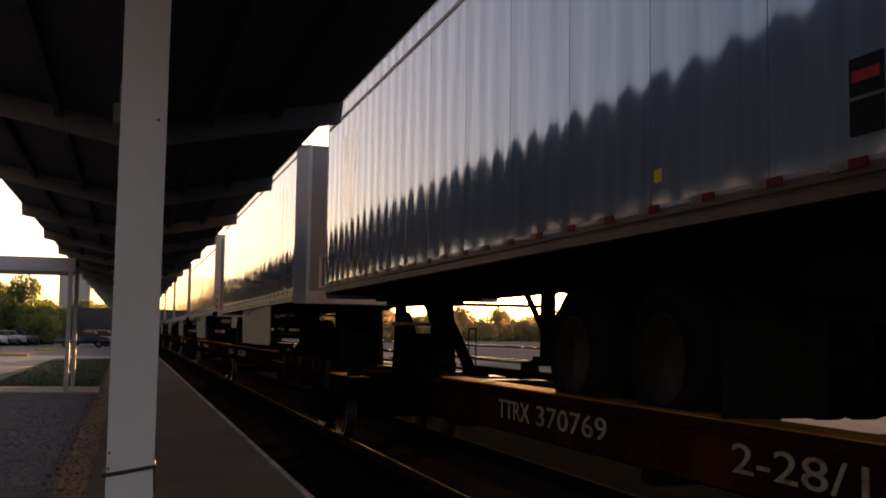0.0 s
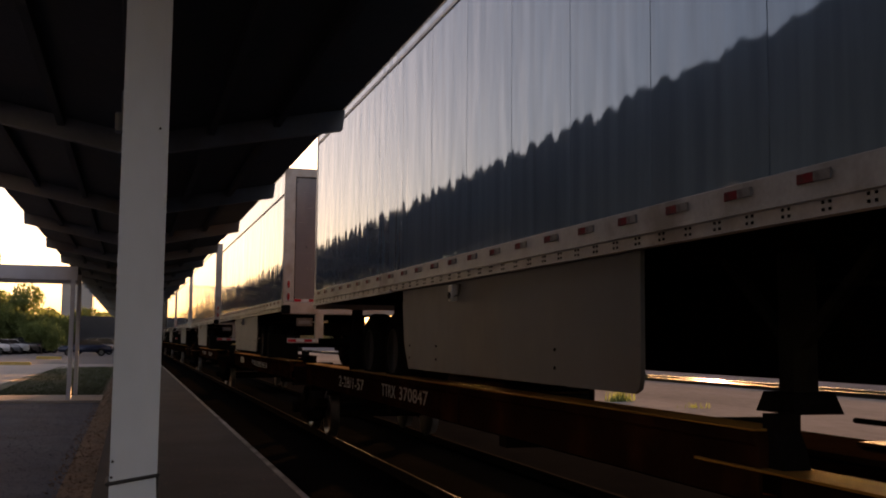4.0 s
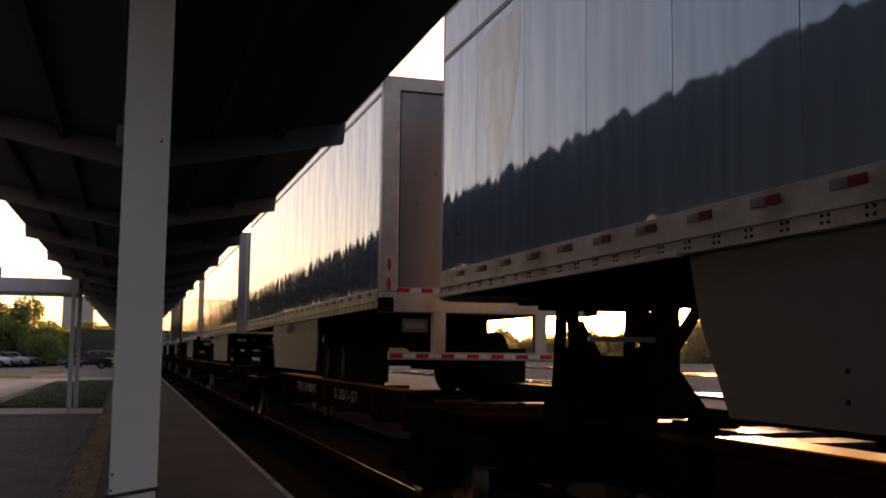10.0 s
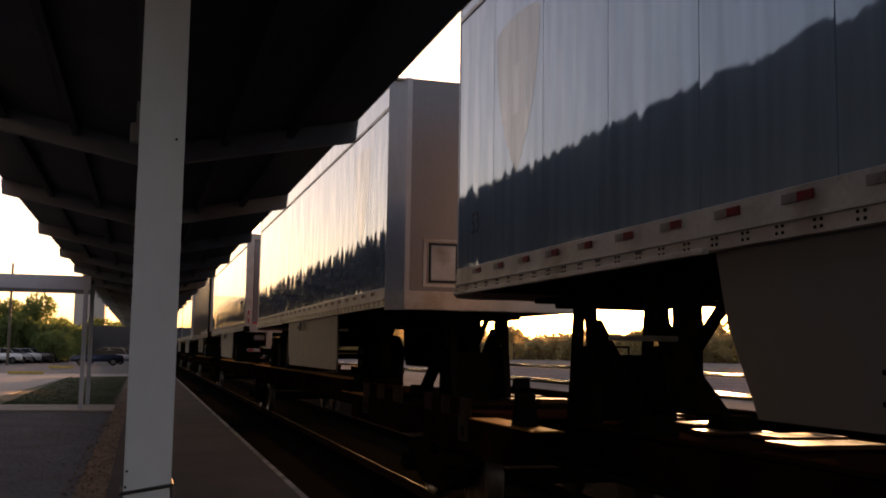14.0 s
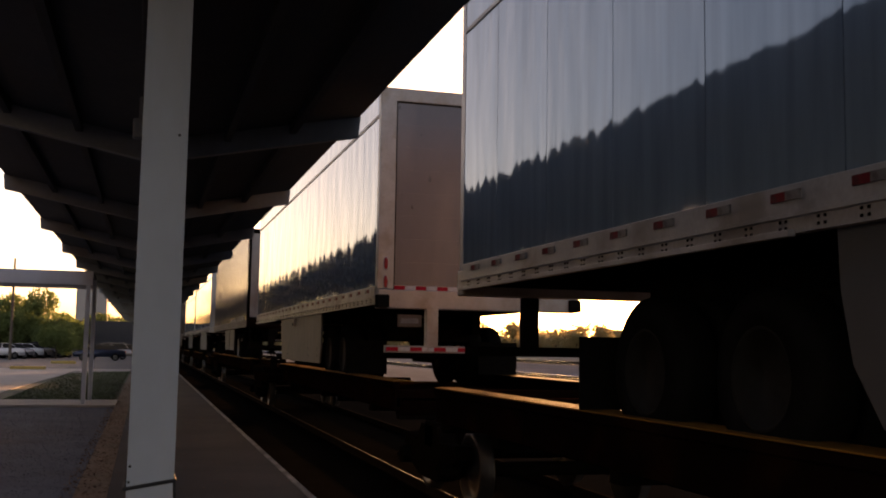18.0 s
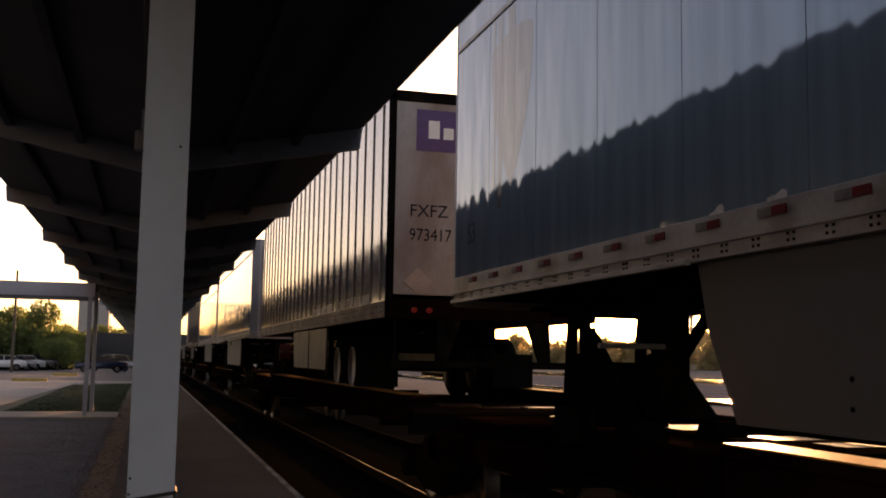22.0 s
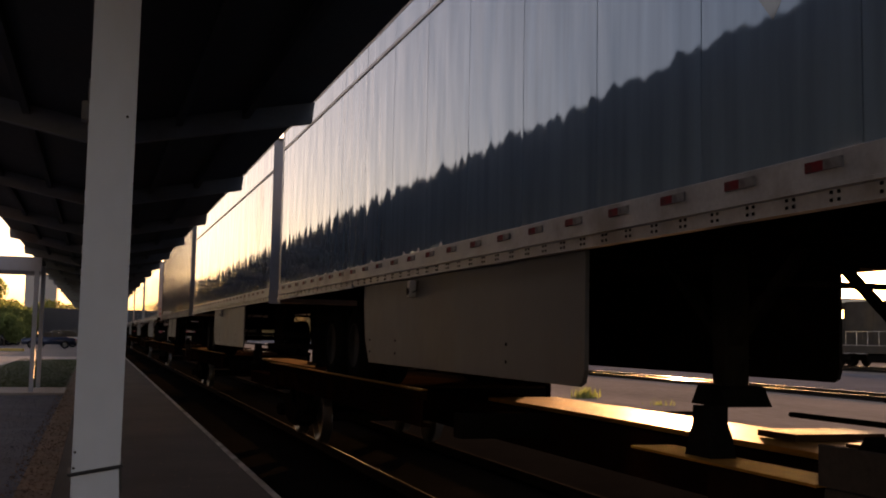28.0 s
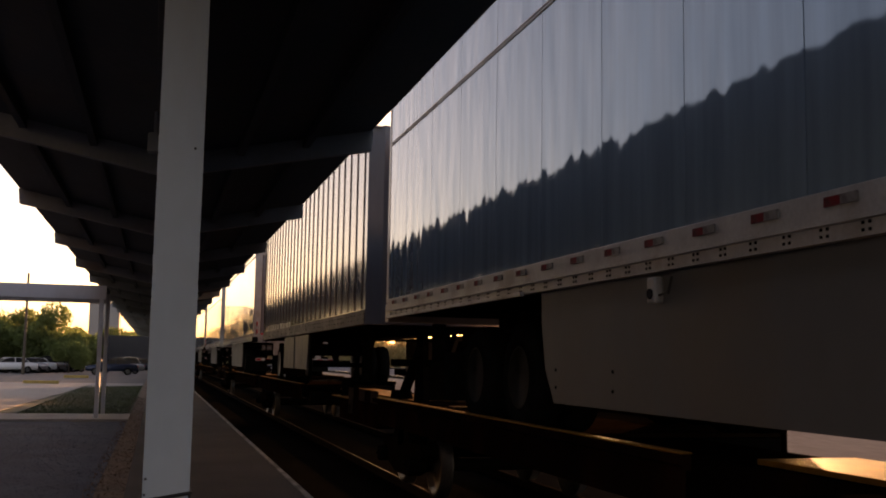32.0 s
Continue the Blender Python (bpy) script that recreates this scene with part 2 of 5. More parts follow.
M["plate_worn"] = material("worn_plate_steel", (0.05, 0.024, 0.010), 0.36, 0.0, 3.0, 0.5, 0.008, 12, (1, 1, 1), (0.012, 0.008, 0.006), 0.8, spec=0.025)
M["corner"] = material("painted_corner_post", (0.21, 0.225, 0.26), 0.38, 0.35, 2.0, 0.12, 0.0005, 20, (1, 1, 0.3), (0.12, 0.09, 0.07), 0.5)
M["station_wall"] = material("grey_station_wall", (0.20, 0.225, 0.27), 0.8, 0, 0.3, 0.2)
# Almost black, to hold the shade between and below the cars.
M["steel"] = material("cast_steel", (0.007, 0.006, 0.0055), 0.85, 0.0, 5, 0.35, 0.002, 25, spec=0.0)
M["bright_rail"] = material("polished_rail_steel", (0.40, 0.38, 0.36), 0.25, 1.0, 5, 0.2)
M["rail_glint"] = material("dull_running_face", (0.02, 0.019, 0.018), 0.35, 0.0, 9, 0.7, 0.0008, 30, spec=0.02)
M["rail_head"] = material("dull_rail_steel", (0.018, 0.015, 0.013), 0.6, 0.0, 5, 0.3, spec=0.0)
M["wheel"] = material("worn_wheel_steel", (0.035, 0.033, 0.034), 0.4, 0.3, 5, 0.3)
M["hitch_red"] = material("red_brake_housing", (0.034, 0.006, 0.005), 0.75, 0.0, 4, 0.35, 0.001, 25, spec=0.1)
M["post"] = material("off_white_post_paint", (0.52, 0.57, 0.64), 0.5, 0, 1.6, 0.07, 0.0015, 12, (1, 1, 0.5), (0.36, 0.34, 0.32), 0.5)
M["rafter"] = material("grey_rafter_paint", (0.21, 0.225, 0.24), 0.55, 0, 2.0, 0.15, 0.001, 20, (1, 1, 1), (0.12, 0.08, 0.06), 0.5)
# Underside shade and its bluish cast are put into this roof colour.
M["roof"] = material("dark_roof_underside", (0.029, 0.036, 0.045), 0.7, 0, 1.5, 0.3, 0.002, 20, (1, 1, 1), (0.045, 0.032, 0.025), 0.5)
# Darker than bare concrete: the canopy's deep shade is put into it.
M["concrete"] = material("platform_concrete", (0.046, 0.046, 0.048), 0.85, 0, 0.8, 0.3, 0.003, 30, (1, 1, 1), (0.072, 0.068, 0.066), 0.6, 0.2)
M["nosing"] = material("worn_edge_paint", (0.26, 0.25, 0.24), 0.8, 0, 2.2, 0.5, 0.004, 30, (1, 1, 1), (0.05, 0.048, 0.046), 0.95)
M["kerb"] = material("pale_kerb_concrete", (0.36, 0.33, 0.30), 0.8, 0, 1.5, 0.15, 0.003, 25, (1, 1, 1), (0.22, 0.19, 0.17), 0.5)
M["gravel"] = material("grey_gravel", (0.086, 0.103, 0.135), 0.9, 0, 1.2, 0.3, 0.02, 28, (1, 1, 1), (0.070, 0.076, 0.085), 0.5, 0.2)
# Near black: the deep shade under the train is put into this colour.
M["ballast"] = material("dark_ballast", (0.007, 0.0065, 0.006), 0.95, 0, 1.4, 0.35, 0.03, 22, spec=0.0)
M["dirt"] = material("leaf_litter_dirt", (0.17, 0.11, 0.075), 0.95, 0, 3, 0.35, 0.01, 30, (1, 1, 1), (0.08, 0.07, 0.045), 0.6)
M["grass_soil"] = material("dark_grass_soil", (0.050, 0.064, 0.028), 0.95, 0, 0.5, 0.35, 0.01, 12, (1, 1, 1), (0.12, 0.10, 0.06), 0.5)
M["grass"] = material("grass_blades", (0.060, 0.085, 0.028), 0.8, 0, 0.6, 0.35)
M["yard_grey"] = material("blue_grey_yard_ballast", (0.125, 0.130, 0.145), 0.95, 0, 0.25, 0.3, 0.03, 6, (1, 1, 1), (0.085, 0.088, 0.098), 0.6, 0.0)
M["yard"] = material("yard_gravel", (0.21, 0.188, 0.165), 0.9, 0, 0.15, 0.3, 0.03, 6, (1, 0.3, 1), (0.13, 0.115, 0.10), 0.7, 0.0)
M["asphalt"] = material("parking_asphalt", (0.085, 0.085, 0.09), 0.85, 0, 0.3, 0.2, 0.004, 20, (1, 1, 1), (0.12, 0.11, 0.10), 0.5)
M["drive"] = material("pale_drive_concrete", (0.33, 0.30, 0.27), 0.85, 0, 0.3, 0.12, 0.003, 14, (1, 1, 1), (0.24, 0.21, 0.19), 0.5)
M["kerb_yellow"] = material("yellow_kerb_paint", (0.50, 0.33, 0.08), 0.7, 0, 3, 0.25)
M["bark"] = material("tree_bark", (0.09, 0.07, 0.05), 0.9, 0, 4, 0.3, 0.01, 20)
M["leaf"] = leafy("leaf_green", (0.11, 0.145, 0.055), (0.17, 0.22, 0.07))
# Paler, warmer leaves: distance haze and glare are put into the colour.
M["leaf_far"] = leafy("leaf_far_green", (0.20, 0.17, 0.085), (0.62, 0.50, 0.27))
M["bldg"] = material("grey_tower_wall", (0.32, 0.30, 0.29), 0.8, 0, 0.2, 0.1)
M["bldg_white"] = material("white_shed_wall", (0.62, 0.58, 0.55), 0.7, 0, 0.3, 0.1)
M["bldg_dark"] = material("dark_bridge_concrete", (0.16, 0.14, 0.13), 0.8, 0, 0.3, 0.2)
M["glass"] = material("dark_window_glass", (0.02, 0.022, 0.025), 0.08, 0, 3, 0.1)
M["loco"] = material("grey_engine_paint", (0.052, 0.045, 0.038), 0.7, 0, 1.0, 0.25, 0.001, 12, (1, 1, 1), (0.08, 0.06, 0.04), 0.6, 0.05)
M["car_white"] = material("white_car_paint", (0.70, 0.70, 0.70), 0.2, 0, 3, 0.05)
M["car_silver"] = material("silver_car_paint", (0.42, 0.42, 0.43), 0.25, 0.6, 3, 0.05)
M["car_black"] = material("black_car_paint", (0.018, 0.018, 0.022), 0.15, 0, 3, 0.1)
M["car_blue"] = material("dark_blue_car_paint", (0.022, 0.030, 0.055), 0.18, 0.2, 3, 0.1)
M["truck_red"] = material("dull_red_box", (0.10, 0.035, 0.03), 0.6, 0, 1, 0.2)
M["truck_blue"] = material("dull_blue_box", (0.028, 0.025, 0.028), 0.6, 0, 1, 0.2)
M["cable"] = material("black_strap", (0.015, 0.015, 0.017), 0.6, 0, 20, 0.2)

# ---------------------------------------------------------------- mesh helpers
def add_box(bm, x0, x1, y0, y1, z0, z1):
    v = [bm.verts.new((x, y, z)) for z in (z0, z1) for y in (y0, y1) for x in (x0, x1)]
    for f in ((0, 2, 3, 1), (4, 5, 7, 6), (0, 1, 5, 4), (2, 6, 7, 3), (0, 4, 6, 2), (1, 3, 7, 5)):
        bm.faces.new([v[i] for i in f])
    return bm


def box(x0, x1, y0, y1, z0, z1, bev=0.0):
    bm = add_box(bmesh.new(), x0, x1, y0, y1, z0, z1)
    if bev:
        bmesh.ops.bevel(bm, geom=bm.edges[:], offset=bev, segments=2, affect='EDGES', profile=0.6)
    return bm


def boxes(*dims):
    bm = bmesh.new()
    for d in dims:
        add_box(bm, *d)
    return bm


def prism(bm, pts, axis, a, b):
    """Extrude a closed outline of 2D points along an axis from a to b. Points run over the other two axes in order."""
    def at(p, c):
        return {"x": (c, p[0], p[1]), "y": (p[0], c, p[1]), "z": (p[0], p[1], c)}[axis]
    lo = [bm.verts.new(at(p, a)) for p in pts]
    hi = [bm.verts.new(at(p, b)) for p in pts]
    k = len(pts)
    bm.faces.new(lo)
    bm.faces.new(hi[::-1])
    for i in range(k):
        bm.faces.new((lo[i], hi[i], hi[(i + 1) % k], lo[(i + 1) % k]))
    bmesh.ops.recalc_face_normals(bm, faces=bm.faces[:])
    return bm


def rod(bm, p, q, r, seg=10, r2=None):
    p, q = Vector(p), Vector(q)
    d = (q - p)
    m = Matrix.Translation((p + q) / 2) @ d.to_track_quat('Z', 'Y').to_matrix().to_4x4()
    bmesh.ops.create_cone(bm, cap_ends=True, segments=seg, radius1=r, radius2=r if r2 is None else r2, depth=d.length, matrix=m)
    return bm


def bar(bm, p, q, w, h):
    """A square bar from p to q."""
    p, q = Vector(p), Vector(q)
    d = q - p
    m = Matrix.Translation((p + q) / 2) @ d.to_track_quat('Z', 'Y').to_matrix().to_4x4() @ Matrix.Diagonal((w, h, d.length, 1))
    bmesh.ops.create_cube(bm, size=1, matrix=m)
    return bm


def lathe(bm, profile, axis_pos, seg=28, ring=False):
    """Turn a profile of (along x, radius) round an x axis through axis_pos (x, y, z)."""
    cx, cy, cz = axis_pos
    rings = []
    for a, r in profile:
        rings.append([bm.verts.new((cx + a, cy + r * math.cos(2 * math.pi * i / seg), cz + r * math.sin(2 * math.pi * i / seg))) for i in range(seg)])
    for r0, r1 in zip(rings, rings[1:]):
        for i in range(seg):
            bm.faces.new((r0[i], r0[(i + 1) % seg], r1[(i + 1) % seg], r1[i]))
    if ring:
        for i in range(seg):
            bm.faces.new((rings[-1][i], rings[-1][(i + 1) % seg], rings[0][(i + 1) % seg], rings[0][i]))
    else:
        bm.faces.new(rings[0])
        bm.faces.new(rings[-1][::-1])
    bmesh.ops.recalc_face_normals(bm, faces=bm.faces[:])
    return bm


def mesh_of(name, bm, mat, smooth=False):
    me = bpy.data.meshes.new(name)
    bm.to_mesh(me)
    bm.free()
    me.materials.append(mat)
    if smooth:
        for p in me.polygons:
            p.use_smooth = True
    return me


def part(name, bm, mat, parent, label="", smooth=False):
    ob = new(name, mesh_of(name, bm, mat, smooth))
    ob.parent = parent
    if label:
        tagged(ob, label)
    return ob


def again(ob, m, parent=None):
    """Another piece on the same mesh."""
    o = new(ob.name.split(".")[0], ob.data)
    o.parent = parent or ob.parent
    o.matrix_basis = m
    if "label" in ob:
        o["label"] = ob["label"]
    return o


def thing(name, label, category, m=Matrix(), group="", kind=""):
    ob = new(name)
    ob.empty_display_size = 0.3
    ob.matrix_basis = m
    return tagged(ob, label, category, group, kind)


def solid(name, bm, mat, label, category, group="", kind="", smooth=False):
    return tagged(new(name, mesh_of(name, bm, mat, smooth)), label, category, group, kind)


FACES = {"-x": ((0, -1, 0), (0, 0, 1)), "+x": ((0, 1, 0), (0, 0, 1)), "-y": ((1, 0, 0), (0, 0, 1)), "+y": ((-1, 0, 0), (0, 0, 1))}


def lettering(name, body, size, pos, face, mat, parent, label="", wide=1.0, depth=0.002, align='LEFT', width=0.0):
    cu = bpy.data.curves.new(name, 'FONT')
    cu.body, cu.size, cu.extrude, cu.align_x = body, size, depth, align
    cu.resolution_u = 3
    ob = bpy.data.objects.new(name, cu)
    me = bpy.data.meshes.new_from_object(ob)
    bpy.data.objects.remove(ob)
    if width:
        xs = [v.co.x for v in me.vertices]
        wide = width / (max(xs) - min(xs))
    a, b = (Vector(v) for v in FACES[face])
    c = a.cross(b)
    m = Matrix(((a.x, b.x, c.x, pos[0]), (a.y, b.y, c.y, pos[1]), (a.z, b.z, c.z, pos[2]), (0, 0, 0, 1)))
    me.transform(m @ Matrix.Diagonal((wide, 1, 1, 1)))
    # each character is a piece of its own
    bm = bmesh.new()
    bm.from_mesh(me)
    bpy.data.meshes.remove(me)
    bmesh.ops.remove_doubles(bm, verts=bm.verts[:], dist=0.0002)
    left = set(bm.verts)
    while left:
        stack = [left.pop()]
        island = set(stack)
        while stack:
            for e in stack.pop().link_edges:
                for v in e.verts:
                    if v not in island:
                        island.add(v)
                        left.discard(v)
                        stack.append(v)
        ids = {v: k for k, v in enumerate(island)}
        piece = bpy.data.meshes.new("letter")
        piece.from_pydata([v.co.copy() for v in ids], [], [[ids[v] for v in f.verts] for f in bm.faces if f.verts[0] in island])
        piece.materials.append(mat)
        o = new(name, piece)
        o.parent = parent
        if label:
            tagged(o, label)
    bm.free()

# ---------------------------------------------------------------- the train
TRACK_X = 4.56                       # middle of the near track
RAIL_Z = -0.27
# how far the train has come towards the camera, in metres, at each time in seconds
TRAVEL = ((0, 0.00), (2, 8.97), (4, 18.02), (6, 27.14), (8, 36.34), (10, 45.61), (12, 54.97), (14, 64.41), (16, 73.94), (18, 83.56), (20, 93.28), (22, 103.11), (24, 113.07), (26, 123.16), (28, 133.40), (30, 143.80), (32, 154.38))
HALF = 1.30                          # half a trailer's width
SIDE0, SIDE1 = 0.10, 15.85           # a trailer's side runs from its rear to its nose chamfer
NOSE = 16.05
ZB, ZT = 2.05, 5.17                  # lower edge of the bottom rail, upper edge of the roof


def wheel_set(th, bright, slid=0.0):
    """Two axles with dual tyres."""
    tyre = rim = None
    for y in (2.75 + slid, 4.10 + slid):
        part("axle", rod(bmesh.new(), (-1.1, y, 1.36), (1.1, y, 1.36), 0.06), M["under"], th)
        for sgn in (-1, 1):
            for k, off in enumerate((1.05, 0.74)):
                if tyre is None:
                    prof = [(-0.13, 0.29), (-0.13, 0.44), (-0.10, 0.495), (-0.06, 0.51), (0.06, 0.51), (0.10, 0.495), (0.13, 0.44), (0.13, 0.29), (0.05, 0.28), (-0.05, 0.28)]
                    if bright:
                        prof = [(a, min(r * 1.12, 0.51)) if r < 0.3 else (a, r) for a, r in prof]
                    tyre = part("tyre", lathe(bmesh.new(), prof, (0, 0, 0), 32, True), M["tyre"], th, smooth=True)
                    tyre.matrix_basis = pose(sgn * off, y, 1.36)
                    prof = [(-0.12, 0.30), (-0.132, 0.285), (-0.12, 0.265), (0.02, 0.235), (0.045, 0.20), (0.05, 0.13), (-0.02, 0.12), (-0.06, 0.10), (-0.10, 0.07), (-0.105, 0.03), (0.06, 0.03), (0.12, 0.30)]
                    if bright:
                        prof = [(a * (1.25 if a > 0 else 1.0), r * 1.12) for a, r in prof]
                    rim = part("rim", lathe(bmesh.new(), prof, (0, 0, 0)), M["rim" if bright else "rim_dark"], tyre, "dull steel wheel rim" if bright else "dark wheel rim", smooth=True)
                else:
                    o = again(tyre, pose(sgn * off, y, 1.36, 0, 0, 0 if sgn < 0 else 180), th)
                    again(rim, Matrix(), o)
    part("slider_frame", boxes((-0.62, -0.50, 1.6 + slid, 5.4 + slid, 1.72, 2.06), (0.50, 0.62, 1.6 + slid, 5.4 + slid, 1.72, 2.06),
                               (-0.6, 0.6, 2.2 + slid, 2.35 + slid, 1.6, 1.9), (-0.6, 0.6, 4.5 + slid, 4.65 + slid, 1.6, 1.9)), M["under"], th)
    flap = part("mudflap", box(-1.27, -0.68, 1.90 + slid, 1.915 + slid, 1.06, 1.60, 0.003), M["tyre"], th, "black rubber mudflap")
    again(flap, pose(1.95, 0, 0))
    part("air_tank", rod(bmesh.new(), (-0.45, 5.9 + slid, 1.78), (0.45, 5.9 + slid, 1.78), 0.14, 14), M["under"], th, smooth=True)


def landing_gear(th, y, half=0.66):
    for sgn in (-1, 1):
        bm = box(sgn * half - 0.075, sgn * half + 0.075, y - 0.075, y + 0.075, 1.20, 2.05, 0.01)
        leg = part("landing_leg", bm, M["under"], th)
        bm = prism(bmesh.new(), [(-0.20, 0.0), (0.20, 0.0), (0.12, 0.12), (-0.12, 0.12)], "x", -0.14, 0.14)
        foot = part("foot", bm, M["under"], leg)
        foot.matrix_basis = pose(sgn * half, y, 1.10)
        part("brace", bar(bmesh.new(), (sgn * half, y, 1.45), (sgn * half, y + 0.75, 2.05), 0.06, 0.06), M["under"], th)
        part("brace", bar(bmesh.new(), (sgn * half, y, 1.45), (sgn * half, y - 0.75, 2.05), 0.06, 0.06), M["under"], th)
    part("cross_shaft", rod(bmesh.new(), (-half, y, 1.88), (half, y, 1.88), 0.022, 8), M["under"], th)
    part("crank", rod(bmesh.new(), (-1.2, y, 1.62), (-0.6, y, 1.62), 0.02, 8), M["frame"], th)


def underframe(th):
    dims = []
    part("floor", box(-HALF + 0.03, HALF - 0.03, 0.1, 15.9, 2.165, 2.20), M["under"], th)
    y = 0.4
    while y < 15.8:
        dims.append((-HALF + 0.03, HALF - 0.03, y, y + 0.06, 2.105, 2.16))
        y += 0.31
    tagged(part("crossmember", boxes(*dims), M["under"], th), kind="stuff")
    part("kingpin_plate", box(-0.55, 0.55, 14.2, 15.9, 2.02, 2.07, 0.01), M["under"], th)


def shield_outline(y, z, w, h):
    pts = []
    for i in range(9):
        a = math.pi * i / 8
        pts.append((y + w / 2 * math.cos(a), z + h / 2 - 0.10 + 0.10 * math.sin(a)))
    for i in range(1, 9):
        k = i / 8
        half = w / 2 * (1 - k ** 2.2)
        pts.insert(0, (y + half, z + h / 2 - 0.10 - (h - 0.10) * k))
        if half > 0.001:
            pts.append((y - half, z + h / 2 - 0.10 - (h - 0.10) * k))
    return pts


def side_tape(th, start, pitch, zt):
    red = silver = None
    for sgn in (-1, 1):
        y = start
        while y < SIDE1 - 0.4:
            if red is None:
                red = part("red_tape", box(-0.004, 0.004, -0.062, 0.062, -0.024, 0.024), M["red_dull"], th, "red reflective tape piece")
                silver = part("white_tape", box(-0.004, 0.004, -0.062, 0.062, -0.024, 0.024), M["silver_dull"], th, "dull white reflective tape piece")
                red.matrix_basis = pose(sgn * (HALF + 0.020), y, zt)
                silver.matrix_basis = pose(sgn * (HALF + 0.020), y + 0.125, zt)
            else:
                again(red, pose(sgn * (HALF + 0.020), y, zt))
                again(silver, pose(sgn * (HALF + 0.020), y + 0.125, zt))
            y += pitch


def van_shell(th, mat, seams, double_line=True, low=2.30, belt=4.55, plain=False, ledge=(10.94, 15.85)):
    """Panels, rails, roof and chamfered nose of a smooth-sided van trailer."""
    edges = [SIDE0] + seams + [SIDE1]
    for sgn in (-1, 1):
        for a, b in zip(edges, edges[1:]):
            x = sgn * HALF
            part("side_panel", box(min(x, x - sgn * 0.03), max(x, x - sgn * 0.03), a + 0.0045, b - 0.0045, low, belt - 0.022), mat, th)
            part("upper_panel", box(min(x, x - sgn * 0.03), max(x, x - sgn * 0.03), a + 0.0045, b - 0.0045, belt + 0.022, 5.07), mat, th)
        # black backing added behind the gaps, so the sheet seams read dark
        part("inner_liner", box(*sorted((sgn * 1.255, sgn * 1.266)), SIDE0 + 0.05, SIDE1 - 0.02, 2.32, 5.05), M["under"], th)
        lines = [(belt - 0.022, belt - 0.007), (belt + 0.007, belt + 0.022)] if double_line else [(belt - 0.022, belt + 0.022)]
        for z0, z1 in lines:
            part("belt_strip", box(min(sgn * 1.27, sgn * 1.312), max(sgn * 1.27, sgn * 1.312), SIDE0, SIDE1, z0, z1, 0.003), M["rail"], th)
        part("top_rail", box(min(sgn * 1.25, sgn * 1.308), max(sgn * 1.25, sgn * 1.308), SIDE0, SIDE1, 5.07, ZT, 0.012), M["rail"], th, "bright aluminium top rail")
        pts = [(sgn * 1.27, 2.30), (sgn * 1.303, 2.345), (sgn * 1.312, 2.34), (sgn * 1.312, 2.20), (sgn * 1.330, 2.195), (sgn * 1.330, 2.175), (sgn * 1.308, 2.17), (sgn * 1.308, 2.095), (sgn * 1.25, 2.095), (sgn * 1.25, 2.30)]
        if plain:
            pts = [(sgn * 1.25, 2.14), (sgn * 1.312, 2.14), (sgn * 1.314, 2.19), (sgn * 1.304, 2.20), (sgn * 1.304, 2.215), (sgn * 1.316, 2.225), (sgn * 1.316, low - 0.03), (sgn * 1.306, low), (sgn * 1.25, low)]
        part("bottom_rail", prism(bmesh.new(), pts, "y", SIDE0, SIDE1), M["rail_old" if plain else "rail"], th, "riveted aluminium bottom rail")
        if not plain:
            part("rail_ledge", box(*sorted((sgn * 1.306, sgn * 1.345)), ledge[0], ledge[1], 2.075, 2.112, 0.006), M["rail"], th, "bright lower rail ledge")
        bm = bmesh.new()
        y = 0.3
        while y < SIDE1 and not plain:
            for dy in (0.0, 0.05):
                for z in (2.15, 2.115):
                    add_box(bm, min(sgn * 1.305, sgn * 1.314), max(sgn * 1.305, sgn * 1.314), y + dy, y + dy + 0.015, z, z + 0.015)
            y += 0.31
        if not plain:
            tagged(part("rivet", bm, M["under"], th, "pairs of dark bolts"), kind="stuff")
        # nose chamfer
        pts = [(sgn * 1.305, SIDE1), (sgn * 1.305, SIDE1 + 0.02), (sgn * 1.12, NOSE), (sgn * 1.06, NOSE), (sgn * 1.06, SIDE1)]
        part("corner_post", prism(bmesh.new(), pts, "z", 2.30, ZT), M["corner"], th, "pale chamfered corner post")
        part("corner_shoe", prism(bmesh.new(), [(p[0] * 1.004, p[1]) for p in pts], "z", ZB, 2.30), M["rail"], th)
        if not plain:
            marker = part("marker_lamp", box(sgn * 1.30 - 0.03, sgn * 1.30 + 0.03, 8.10, 8.21, 1.89, 2.06, 0.015), M["frame"], th, "small side marker lamp on a bracket")
            part("lamp_lens", rod(bmesh.new(), (sgn * 1.32, 8.155, 1.95), (sgn * 1.34, 8.155, 1.95), 0.035, 12), M["ink"], marker)
            part("wire", rod(rod(bmesh.new(), (sgn * 1.30, 8.21, 1.94), (sgn * 1.30, 8.33, 1.95), 0.008, 6), (sgn * 1.30, 8.33, 1.95), (sgn * 1.30, 8.38, 2.05), 0.008, 6), M["cable"], marker)
    part("roof", box(-1.27, 1.27, SIDE0, NOSE - 0.02, ZT - 0.03, ZT - 0.005), M["rail"], th)


